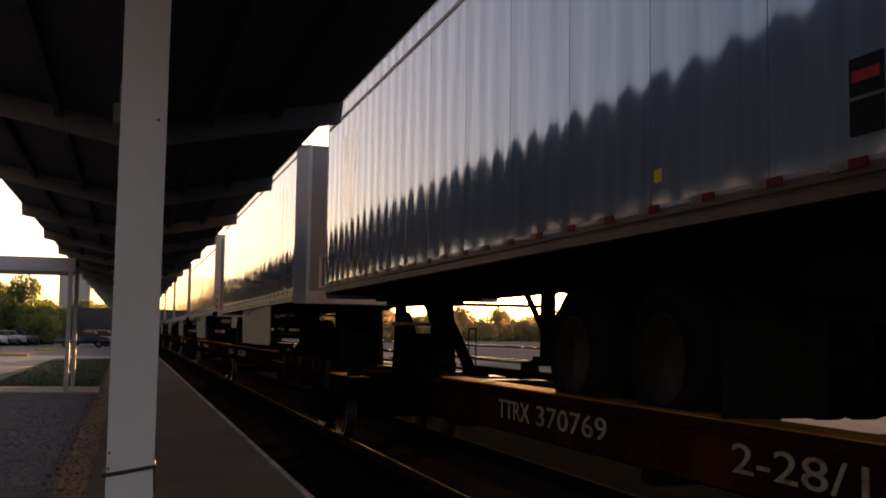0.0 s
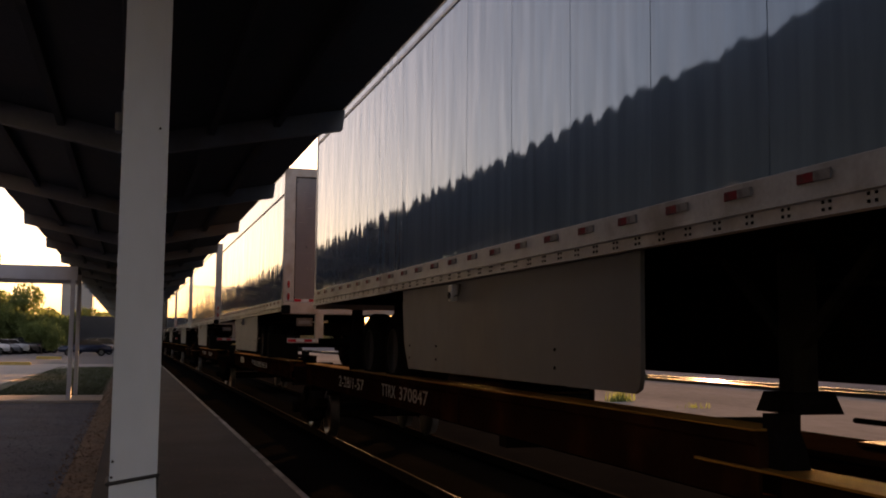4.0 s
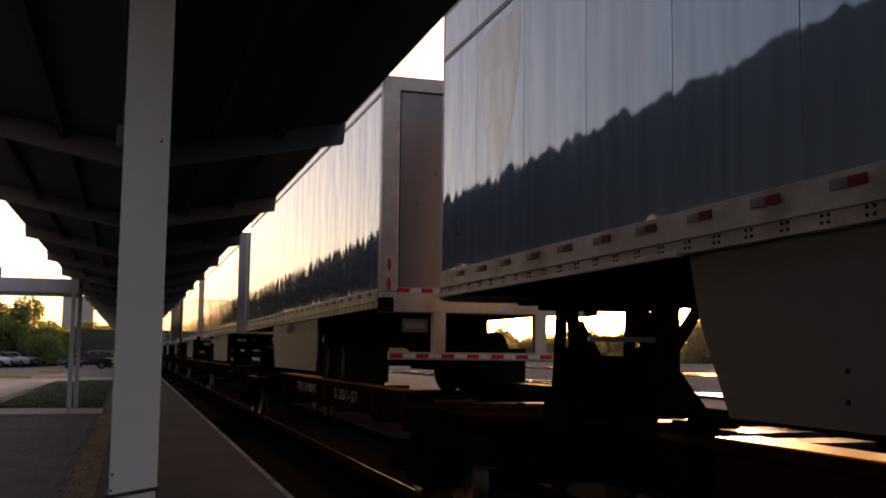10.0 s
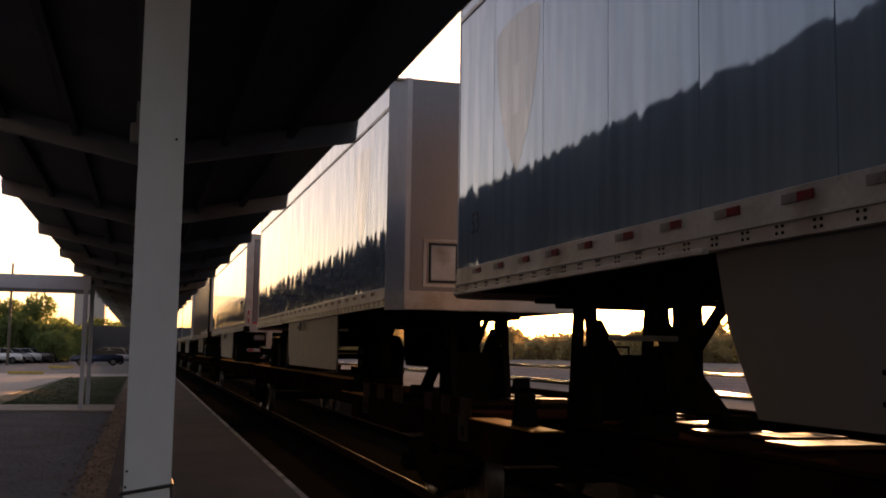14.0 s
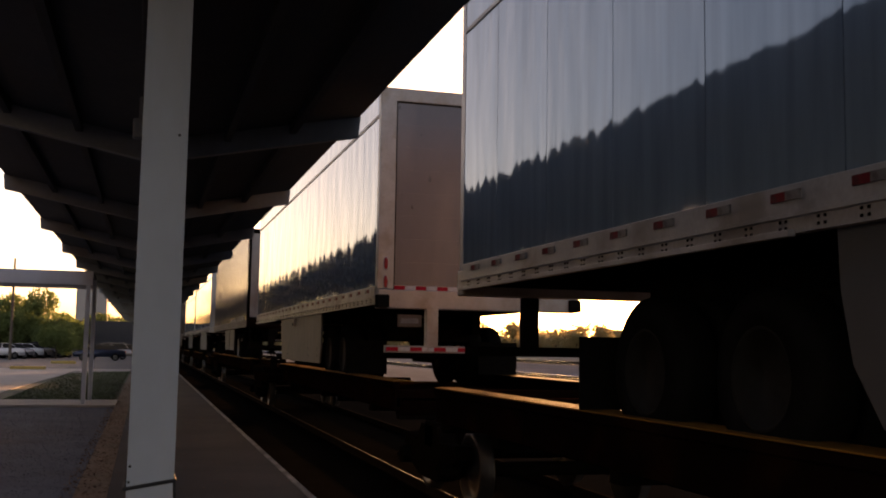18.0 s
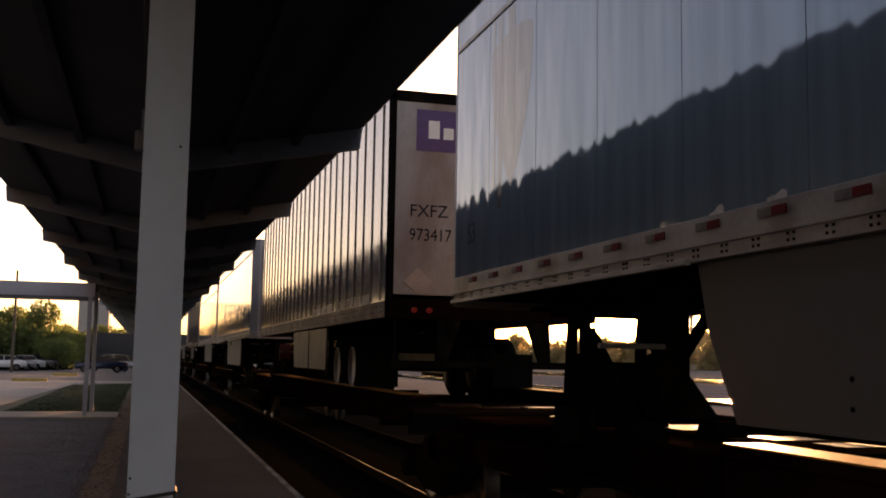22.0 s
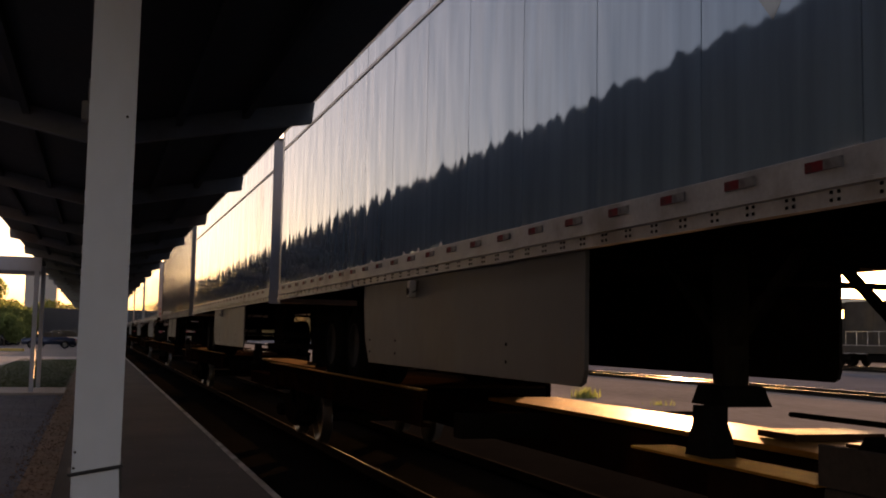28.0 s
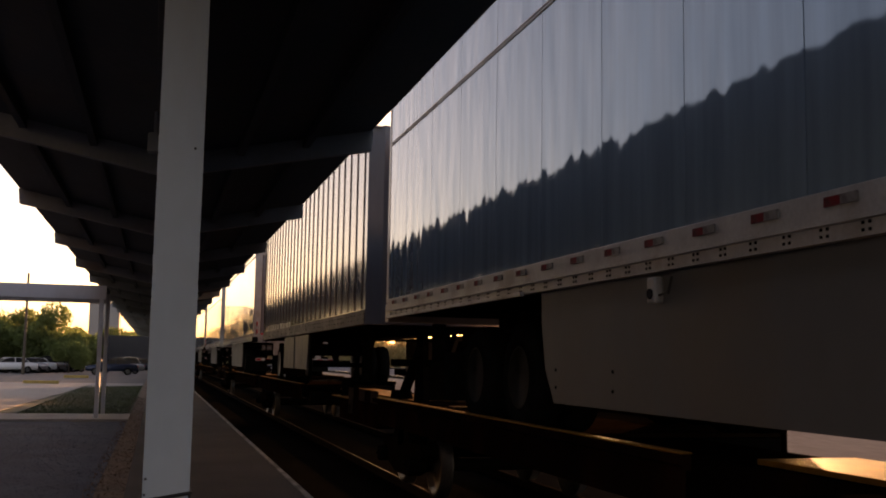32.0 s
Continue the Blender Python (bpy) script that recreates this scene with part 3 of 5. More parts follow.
def front_end(th, mat):
    part("front_wall", box(-1.06, 1.06, NOSE - 0.05, NOSE - 0.002, 2.30, ZT - 0.01, 0.004), mat, th)
    part("front_sill", box(-1.12, 1.12, NOSE - 0.06, NOSE + 0.012, ZB, 2.30, 0.01), M["frame"], th, "bright front sill")
    hatch = part("access_hatch", boxes((0.42, 0.90, NOSE - 0.002, NOSE + 0.012, 2.36, 2.40), (0.42, 0.90, NOSE - 0.002, NOSE + 0.012, 2.96, 3.00),
                                       (0.42, 0.46, NOSE - 0.002, NOSE + 0.012, 2.40, 2.96), (0.86, 0.90, NOSE - 0.002, NOSE + 0.012, 2.40, 2.96),
                                       (0.475, 0.485, NOSE - 0.002, NOSE + 0.008, 2.42, 2.94)), M["rail"], th, "bright riveted document box frame")
    # no real recess: a flat near-black plate paints its shade
    part("hatch_recess", box(0.49, 0.83, NOSE - 0.002, NOSE + 0.004, 2.42, 2.94), M["under"], hatch, "flat dark plate for the shade of the hatch recess")
    part("hatch_door", box(0.508, 0.815, NOSE + 0.004, NOSE + 0.02, 2.44, 2.92, 0.02), M["rail"], hatch, "bright hatch door")
    bm = bmesh.new()
    for i in range(12):
        for z in (2.375, 2.975):
            add_box(bm, 0.435 + i * 0.037, 0.445 + i * 0.037, NOSE + 0.012, NOSE + 0.016, z, z + 0.010)
    for i in range(15):
        for x in (0.435, 0.872):
            add_box(bm, x, x + 0.010, NOSE + 0.012, NOSE + 0.016, 2.41 + i * 0.037, 2.42 + i * 0.037)
    o = part("hatch_rivet", bm, M["silver"], hatch)
    o["kind"] = "stuff"
    lettering("height_digit", "13'6\"", 0.13, (0.1, NOSE - 0.001, 3.70), "+y", M["ink"], th, "small black height digit", width=0.19)
    plate = part("dark_panel", box(-0.98, -0.62, NOSE - 0.002, NOSE + 0.006, 2.38, 2.92), M["rail_old"], th, "dark panel in a pale frame")
    for d in ((-1.0, -0.98, 2.36, 2.94), (-0.62, -0.60, 2.36, 2.94), (-0.98, -0.62, 2.36, 2.38), (-0.98, -0.62, 2.92, 2.94)):
        part("panel_frame", box(d[0], d[1], NOSE - 0.002, NOSE + 0.010, d[2], d[3]), M["silver"], plate)
    for i in range(6):
        part("number_bar", box(-0.05 + i * 0.07, 0.0 + i * 0.07, NOSE - 0.002, NOSE + 0.002, 4.40, 4.54), M["grey_ink"], th)


def rear_end(th, mat, lamps=True, sticker=True, bumpers=True):
    for sgn in (-1, 1):
        x0, x1 = sorted((sgn * 1.10, sgn * 1.305))
        post = part("rear_post", box(x0, x1, -0.02, 0.11, 2.30, ZT, 0.012), M["frame"], th, "galvanised rear door post")
        if lamps:
            for z in (2.40, 2.66):
                bm = bmesh.new()
                bmesh.ops.create_uvsphere(bm, u_segments=16, v_segments=8, radius=1, matrix=Matrix.Translation((sgn * 1.20, -0.022, z)) @ Matrix.Diagonal((0.027, 0.016, 0.088, 1)))
                part("tail_lamp", bm, M["lens"], post, "red oval tail lamp", True)
                if sgn < 0:
                    bm = bmesh.new()
                    bmesh.ops.create_uvsphere(bm, u_segments=16, v_segments=8, radius=1, matrix=Matrix.Translation((sgn * 1.20, -0.021, z)) @ Matrix.Diagonal((0.037, 0.009, 0.100, 1)))
                    part("lamp_rim", bm, M["rail"], post, "pale lamp rim", True)
    part("rear_header", box(-1.305, 1.305, -0.02, 0.11, 4.98, ZT, 0.012), M["frame"], th, "galvanised rear header")
    for i in range(8):
        z = 2.36 + i * 0.328
        part("door_slat", box(-1.09, 1.09, 0.015, 0.045, z, z + 0.3273), mat, th)
    for d in ((-1.10, -1.085, 0.0, 0.05, 2.33, 4.96), (1.085, 1.10, 0.0, 0.05, 2.33, 4.96), (-1.1, 1.1, 0.0, 0.05, 4.965, 4.98)):
        part("door_seal", box(*d), M["under"], th)
    part("rear_sill", box(-1.30, 1.30, -0.10, 0.12, 2.03, 2.29, 0.015), M["frame"], th, "scuffed galvanised rear sill")
    for x in (-1.25, 1.25) if bumpers else ():
        part("dock_bumper", box(x - 0.08, x + 0.08, -0.16, -0.02, 2.04, 2.22, 0.02), M["tyre"], th, "black rubber dock bumper")
    for z, y, lo, n in ((2.325, -0.014, -1.09, 16), (1.47, -0.135, -1.20, 16)):
        w = -2 * lo / n
        for i in range(n):
            part("red_tape" if i % 2 == 0 else "white_tape", box(lo + i * w, lo + (i + 1) * w - 0.003, y - 0.004, y + 0.004, z - 0.027, z + 0.027), M["red" if i % 2 == 0 else "silver"], th)
    part("tape_backing", box(-1.09, 1.09, -0.010, 0.012, 2.292, 2.36), M["frame"], th)
    for x in (-0.62, 0.62):
        # without bumpers the guard takes a black copy: its shadow is in the colour
        part("guard_post", box(x - 0.075, x + 0.075, -0.10, 0.02, 1.50, 2.04, 0.01), M["frame" if bumpers else "under"], th, "galvanised underride guard post" if bumpers else "underride guard post coloured black for shadow")
    part("guard_bar", box(-1.21, 1.21, -0.13, -0.03, 1.42, 1.52, 0.008), M["frame" if bumpers else "under"], th, "underride guard bar")
    part("latch", rod(rod(bmesh.new(), (0.0, -0.02, 2.42), (0.36, -0.03, 2.42), 0.02, 8), (0.12, -0.02, 2.38), (0.12, -0.06, 2.50), 0.03, 8), M["frame"], th, "door latch handle")
    plate = part("plate_bracket", box(-1.04, -0.74, -0.03, -0.015, 1.78, 1.95, 0.004), M["rail_old"], th)
    part("plate_bar", boxes((-1.0, -0.78, -0.034, -0.030, 1.83, 1.90)), M["grey_ink"], plate)
    if sticker:
        s = part("sticker", box(0.52, 0.86, 0.008, 0.014, 2.74, 3.0), M["yellow"], th, "yellow caution sticker with bars")
        for i in range(4):
            part("sticker_bar", box(0.55, 0.83, 0.004, 0.009, 2.77 + i * 0.045, 2.79 + i * 0.045), M["grey_ink"], s)


def skirts(th, mat, square_nose):
    y0, y1 = (5.92, 12.0) if square_nose else (5.1, 11.0)
    for sgn in (-1, 1):
        if square_nose:
            y0, y1 = (5.92, 12.0) if sgn > 0 else (5.3, 11.1)
            pts = [(y0, 2.14), (y0 + 0.02, 1.80), (y0 + 0.10, 1.45), (y0 + 0.30, 1.17), (y1 - 0.10, 1.17), (y1 - 0.03, 1.20), (y1, 1.28), (y1, 2.14)]
        else:
            y1 = 11.0 if sgn < 0 else 9.6
            pts = [(y0, 2.14), (y0 - 0.06, 1.75), (y0 - 0.03, 1.45), (y0 + 0.06, 1.17), (y1 - 0.42, 1.17), (y1 - 0.12, 1.70), (y1, 2.14)]
        x0, x1 = sorted((sgn * 1.215, sgn * 1.243))
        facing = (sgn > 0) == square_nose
        # the far skirt's shaded inside is put into its colour as black
        s = part("side_skirt", prism(bmesh.new(), pts, "x", x0, x1), mat if facing else M["under"], th, "matt grey side skirt" if facing else "far side skirt coloured black for shade")
        for y in (y0 + 0.35, y0 + 1.45, y1 - 1.4):
            for z in (1.30, 1.44):
                part("bolt", rod(bmesh.new(), (sgn * 1.240, y, z), (sgn * 1.250, y, z), 0.013, 8), M["under"], s)
        for y in (y0 + 0.9, y0 + 2.9, y1 - 1.2):
            part("skirt_bracket", bar(bmesh.new(), (sgn * 1.21, y, 1.3), (sgn * 0.6, y, 2.05), 0.05, 0.02), M["under"], th)


def markings(th, number=True):
    for sgn, face in ((-1, "-x"), (1, "+x")):
        x0, x1 = sorted((sgn * 1.2985, sgn * 1.3008))
        badge = part("badge", prism(bmesh.new(), shield_outline(14.15, 3.78, 1.1, 1.45), "x", x0, x1), M["badge"], th, "faded brown shield-shaped badge")
        x0, x1 = sorted((sgn * 1.3000, sgn * 1.3012))
        for d in (-0.3, 0.0, 0.3):
            part("badge_bar", box(x0, x1, 14.15 + d - 0.09, 14.15 + d + 0.09, 3.6, 4.05), M["badge_light"], badge)
        if number:
            lettering("length_digit", "53", 0.30, (sgn * 1.302, 15.42 if sgn < 0 else 15.14, 2.66), face, M["ink_faded"], th, "faded dark length digit", 0.9)


SEAMS = [1.12 + 1.24 * i for i in range(12)]
# --- smooth van, the pattern for most of the train
def smooth_van(label, double, belt, square_nose):
    th = thing("van_trailer", label, "trailer", group="trailers on the train")
    underframe(th)
    van_shell(th, M["skin"], SEAMS, double, 2.30, belt, False, (0.12, 5.7) if square_nose else (10.94, 15.83))
    side_tape(th, 0.5, 0.635, 2.285)
    front_end(th, M["wall"])
    rear_end(th, M["door"], True, True, not square_nose)
    wheel_set(th, 0, 1.05 if square_nose else 0.47)
    landing_gear(th, 12.7 if square_nose else 12.5)
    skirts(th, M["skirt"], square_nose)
    markings(th)
    return th


TWIN = "bright silver smooth-sided van trailer with twin belt lines and skirts"
SINGLE = "bright silver smooth-sided van trailer with one belt line and skirts"
NARROW = "bright silver smooth-sided van trailer with narrow top band and skirts"
PATTERNS = {"v": smooth_van(TWIN, True, 4.60, False), "b": smooth_van(SINGLE, False, 4.77, False), "c": smooth_van(NARROW, False, 4.95, False),
            "V": smooth_van(TWIN, True, 4.55, True), "B": smooth_van(SINGLE, False, 4.77, True), "C": smooth_van(NARROW, False, 4.95, True)}

# --- buckled van with no skirts
old_van = thing("van_trailer", "dull silver van trailer with buckled side sheets and no skirts", "trailer", group="trailers on the train")
underframe(old_van)
van_shell(old_van, M["skin_buckled"], SEAMS, True, 2.30, 4.82, True)
side_tape(old_van, 0.45, 0.615, 2.275)
front_end(old_van, M["wall"])
rear_end(old_van, M["door"])
wheel_set(old_van, 0, 2.2)
landing_gear(old_van, 11.83)
markings(old_van, False)
for x0, x1 in ((-1.306, -1.300),):
    part("placard", box(x0, x1, 2.76, 2.98, 2.58, 2.75), M["ink"], old_van, "dark placard with red band")
    part("placard", box(x0, x1, 2.76, 2.98, 2.40, 2.56), M["ink"], old_van, "dark placard")
    part("placard_band", box(x0 - 0.002, x1, 2.78, 2.96, 2.64, 2.69), M["red"], old_van)
    part("sticker", box(x0, x1, 4.70, 4.78, 2.44, 2.52), M["yellow"], old_van, "small yellow sticker")
    part("arrow_sticker", prism(bmesh.new(), [(13.73 + u * 0.6, 2.48 + v * 0.6) for u, v in ((-0.11, 0.0), (0.0, -0.12), (0.11, 0.0), (0.11, 0.11), (0.03, 0.05), (-0.03, 0.05), (-0.11, 0.11))], "x", x0, x1), M["yellow_faded"], old_van, "faded yellow arrow sticker")

# --- ribbed vans
def ribbed(label, rear_marks):
    th = thing("ribbed_trailer", label, "trailer", group="trailers on the train")
    underframe(th)
    edges = [SIDE0] + [0.475 + 0.628 * i for i in range(25)] + [SIDE1]
    for sgn in (-1, 1):
        x0, x1 = sorted((sgn * HALF, sgn * (HALF - 0.03)))
        for a, b in zip(edges, edges[1:]):
            part("side_panel", box(x0, x1, a + 0.002, b - 0.002, 2.28, 5.07, 0.002), M["skin_ribbed"], th)
        for y in edges[1:-1]:
            xa, xb = sorted((sgn * (HALF - 0.005), sgn * (HALF + 0.014)))
            part("rib", box(xa, xb, y - 0.015, y + 0.015, 2.30, 5.07, 0.006), M["rail_old"], th)
        xa, xb = sorted((sgn * 1.25, sgn * 1.318))
        part("top_rail", box(xa, xb, SIDE0, SIDE1, 5.07, ZT, 0.012), M["rail"], th)
        part("bottom_rail", box(xa, xb, SIDE0, SIDE1, ZB, 2.28, 0.01), M["rail_rust"], th, "rust-stained bottom rail")
        scuff = bmesh.new()
        rng = random.Random(5)
        for i in range(7):
            y = 1.1 + i * 0.78
            xa, xb = sorted((sgn * (HALF + 0.001), sgn * (HALF + 0.005)))
            add_box(scuff, xa, xb, y, y + 0.45 + 0.32 * rng.random(), 2.285, 2.38 + 0.06 * rng.random())
        tagged(part("patch_plate", scuff, M["rail"], th, "riveted repair plates"), kind="stuff")
        bm = bmesh.new()
        y = 0.3
        while y < SIDE1:
            for dy in (0.0, 0.05):
                for z in (2.20, 2.12):
                    xa, xb = sorted((sgn * 1.316, sgn * 1.323))
                    if rng.random() < 0.7:
                        add_box(bm, xa, xb, y + dy, y + dy + 0.018, z, z + 0.018)
            y += rng.choice((0.20, 0.26, 0.31))
        tagged(part("rivet", bm, M["under"], th), kind="stuff")
        pts = [(sgn * 1.305, SIDE1), (sgn * 1.305, SIDE1 + 0.02), (sgn * 1.12, NOSE), (sgn * 1.06, NOSE), (sgn * 1.06, SIDE1)]
        part("corner_post", prism(bmesh.new(), pts, "z", ZB, ZT), M["wall"], th, "dull chamfered corner post")
        s = part("side_skirt", prism(bmesh.new(), [(5.05, 2.03), (5.10, 1.15), (9.2, 1.15), (9.4, 2.03)] if (sgn < 0) == rear_marks else [(6.4, 2.03), (6.5, 1.2), (13.0, 1.2), (13.2, 2.03)], "x", *sorted((sgn * 1.23, sgn * 1.27))), M["skirt_bright"], th, "dented bright metal side skirt")
        part("skirt_seam", box(*sorted((sgn * 1.265, sgn * 1.28)), 7.1, 7.13, 1.16, 2.02), M["under"], s)
        part("skirt_edge", box(*sorted((sgn * 1.235, sgn * 1.285)), 5.12, 9.15, 1.12, 1.28, 0.01), M["car_side"], s)
    part("roof", box(-1.27, 1.27, SIDE0, NOSE - 0.02, ZT - 0.03, ZT - 0.005), M["rail"], th)
    part("front_wall", box(-1.06, 1.06, NOSE - 0.05, NOSE - 0.002, ZB, ZT - 0.01, 0.004), M["wall"], th)
    for sgn in (-1, 1):
        x0, x1 = sorted((sgn * 1.235, sgn * 1.31))
        part("rear_post", box(x0, x1, -0.02, 0.11, 2.05, ZT, 0.012), M["under"], th, "dark rusty rear post")
        x0, x1 = sorted((sgn * 0.006, sgn * 1.235))
        leaf = part("rear_door", box(x0, x1, 0.0, 0.05, 2.36, 5.02, 0.008), M["door_old"], th, "scuffed white swing door")
        part("tail_lamp", rod(bmesh.new(), (sgn * 1.0, -0.12, 2.15), (sgn * 1.0, -0.10, 2.15), 0.038, 14), M["lens"], th, "round red tail lamp")
        part("tail_lamp", rod(bmesh.new(), (sgn * 0.82, -0.12, 2.15), (sgn * 0.82, -0.10, 2.15), 0.038, 14), M["lens"], th, "round red tail lamp")
        pts = [(sgn * 0.40, 2.06), (sgn * 0.70, 2.06), (sgn * 0.72, 1.46), (sgn * 0.58, 1.46)]
        part("guard_post", prism(bmesh.new(), pts, "y", -0.08, 0.0), M["under"], th, "tapered black guard post")
        part("guard_end", box(*sorted((sgn * 1.20, sgn * 1.24)), -0.08, -0.03, 1.46, 2.05, 0.006), M["under"], th)
    part("rear_header", box(-1.31, 1.31, -0.02, 0.11, 5.02, ZT, 0.012), M["under"], th, "dark rear header")
    part("rear_sill", box(-1.31, 1.31, -0.10, 0.12, 2.03, 2.30, 0.015), M["car_side"], th, "rusty red rear sill")
    part("guard_bar", box(-1.25, 1.25, -0.09, 0.0, 1.38, 1.48, 0.01), M["under"], th)
    part("red_tape", box(-0.45, -0.05, -0.008, -0.001, 2.40, 2.45), M["red"], th)
    part("red_tape", box(0.45, 0.75, -0.008, -0.001, 2.40, 2.45), M["red"], th)
    if rear_marks:
        p = part("name_panel", box(-0.99, 0.52, -0.006, 0.0, 4.34, 4.92), M["purple"], th, "deep purple name panel")
        for i, w in enumerate((0.16, 0.15, 0.16, 0.17, 0.15)):
            x = -0.84 + i * 0.185
            part("name_bar", box(x, x + w * 0.85, -0.010, -0.006, 4.52, 4.68 + (0.09 if i in (0, 2, 3) else 0), 0.001), M["cream"], p, "white bar of a name")
        lettering("owner_letter", "FXFZ", 0.24, (-1.06, -0.002, 3.43), "-y", M["ink"], th, "black owner letter", width=0.46)
        lettering("owner_digit", "973417", 0.24, (-1.06, -0.002, 3.10), "-y", M["ink"], th, "black trailer digit", width=0.52)
        bm = prism(bmesh.new(), [(-1.12, 2.54), (-0.94, 2.72), (-0.76, 2.54), (-0.94, 2.36)], "y", -0.012, 0.0)
        part("placard", bm, M["frame"], th, "bare diamond placard holder")
        part("patch", box(-0.58, -0.14, -0.006, 0.0, 2.82, 2.94), M["frame"], th, "pale patch")
    else:
        for i in range(6):
            part("number_bar", box(0.92, 1.02, NOSE - 0.002, NOSE + 0.004, 4.75 - i * 0.2, 4.88 - i * 0.2), M["grey_ink"], th)
    wheel_set(th, 1, 0.36)
    landing_gear(th, 12.4)
    return th


fed = ribbed("weathered ribbed trailer with scuffed white swing doors and purple panel", True)
rib2 = ribbed("weathered ribbed silver trailer with dark corner posts", False)

# rear of each trailer along the track at the start, and which way it faces (0: nose away)
FLEET = []


def place_trailer(th, y, turn):
    th.matrix_basis = pose(TRACK_X, y, 0, 0, 0, turn)
    FLEET.append((th, TRACK_X, y, turn))


# the last two ride unseen behind the camera, added to block light
ORDER = [("o", 0.85, 0), ("C", 36.0, 180), ("v", 40.0, 0), ("c", 58.65, 0), ("B", 93.65, 180), ("b", 97.6, 0), ("f", 116.6, 0),
         ("B", 151.7, 180), ("V", 168.6, 180), ("r", 186.0, 180), ("c", 189.6, 0), ("V", 224.5, 180), ("b", 227.6, 0),
         ("C", 262.0, 180), ("v", 265.0, 0), ("B", 299.0, 180), ("V", -2.4, 180), ("c", -37.5, 0)]
PATTERNS.update({"o": old_van, "f": fed, "r": rib2})
placed = set()
for kind_, y_, turn_ in ORDER:
    if kind_ in placed:
        place_trailer(copy_thing(PATTERNS[kind_], pose(TRACK_X, y_, 0, 0, 0, turn_)), y_, turn_)
    else:
        place_trailer(PATTERNS[kind_], y_, turn_)
        placed.add(kind_)

# pale patches just above the bottom rail on two of the vans, and a rust streak
def scuff(th, sgn, y, r, z=2.335):
    pts = [(y + r * k * math.cos(math.pi * i / 8), z + r * 0.6 * k * math.sin(math.pi * i / 8)) for i in range(9) for k in [1 + 0.28 * math.sin(5 * i + 9 * y)]]
    part("scuff", prism(bmesh.new(), pts, "x", *sorted((sgn * 1.2985, sgn * 1.3015))), M["silver"], th, "pale half-round patch on the side sheet")


for y_, r_ in ((2.7, 0.05), (3.3, 0.09), (3.91, 0.09), (4.53, 0.11), (5.29, 0.08), (5.82, 0.07), (6.5, 0.11), (7.07, 0.08), (7.86, 0.11), (8.35, 0.11), (9.08, 0.12)):
    scuff(FLEET[7][0], 1, y_, r_ * 0.62)
for y_, r_ in ((10.64, 0.10), (10.06, 0.10)):
    scuff(FLEET[5][0], -1, y_, r_ * 0.85)
for y_, w_, z_ in ((14.14, 0.10, 3.3), (14.45, 0.05, 2.9), (14.62, 0.03, 3.1)):
    part("rust_streak", box(-1.3013, -1.2985, y_ - w_, y_ + w_, z_, 4.72), M["badge"], FLEET[5][0], "faint rusty streak down the side sheet")

# --- spine cars: one unit under each trailer, in the trailer's own space
DECK = 0.85


ROLLING = []                         # wheel sets that turn: the part and which way its car faces


def bogie(th, y, facing=1):
    for yy in (y - 0.89, y + 0.89):
        ax = part("wheel_set", rod(bmesh.new(), (-0.85, 0, 0), (0.85, 0, 0), 0.08), M["steel"], th, "black axle with two steel wheels")
        ax.matrix_basis = pose(0, yy, RAIL_Z + 0.42)
        ROLLING.append((ax, yy, facing))
        for sgn in (-1, 1):
            prof = [(-0.07, 0.10), (-0.035, 0.14), (-0.02, 0.30), (-0.07, 0.35), (-0.065, 0.415), (0.03, 0.42), (0.045, 0.45), (0.065, 0.45), (0.065, 0.10)]
            w = part("rail_wheel", lathe(bmesh.new(), prof, (0, 0, 0), 32), M["wheel"], ax, "worn steel rail wheel", True)
            w.matrix_basis = pose(sgn * 0.825, 0, 0, 0, 0, 0 if sgn < 0 else 180)
            cap = rod(bmesh.new(), (sgn * 1.0, 0, 0), (sgn * 1.2, 0, 0), 0.11, 14)
            for k in range(3):
                c, d = 0.06 * math.cos(k * 2.094), 0.06 * math.sin(k * 2.094)
                rod(cap, (sgn * 1.19, c, d), (sgn * 1.225, c, d), 0.02, 6)
            part("bearing_cap", cap, M["steel"], ax)
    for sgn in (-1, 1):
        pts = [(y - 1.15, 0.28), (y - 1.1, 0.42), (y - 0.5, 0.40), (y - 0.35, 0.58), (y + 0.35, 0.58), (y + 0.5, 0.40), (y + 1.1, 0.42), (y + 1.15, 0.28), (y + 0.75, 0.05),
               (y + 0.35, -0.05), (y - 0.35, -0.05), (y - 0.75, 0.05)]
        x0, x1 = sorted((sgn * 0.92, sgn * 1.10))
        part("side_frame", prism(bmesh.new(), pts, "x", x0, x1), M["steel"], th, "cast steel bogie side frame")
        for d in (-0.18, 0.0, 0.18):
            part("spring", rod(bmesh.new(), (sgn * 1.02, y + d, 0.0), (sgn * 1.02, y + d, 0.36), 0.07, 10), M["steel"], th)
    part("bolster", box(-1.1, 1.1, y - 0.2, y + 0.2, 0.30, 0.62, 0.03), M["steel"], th)


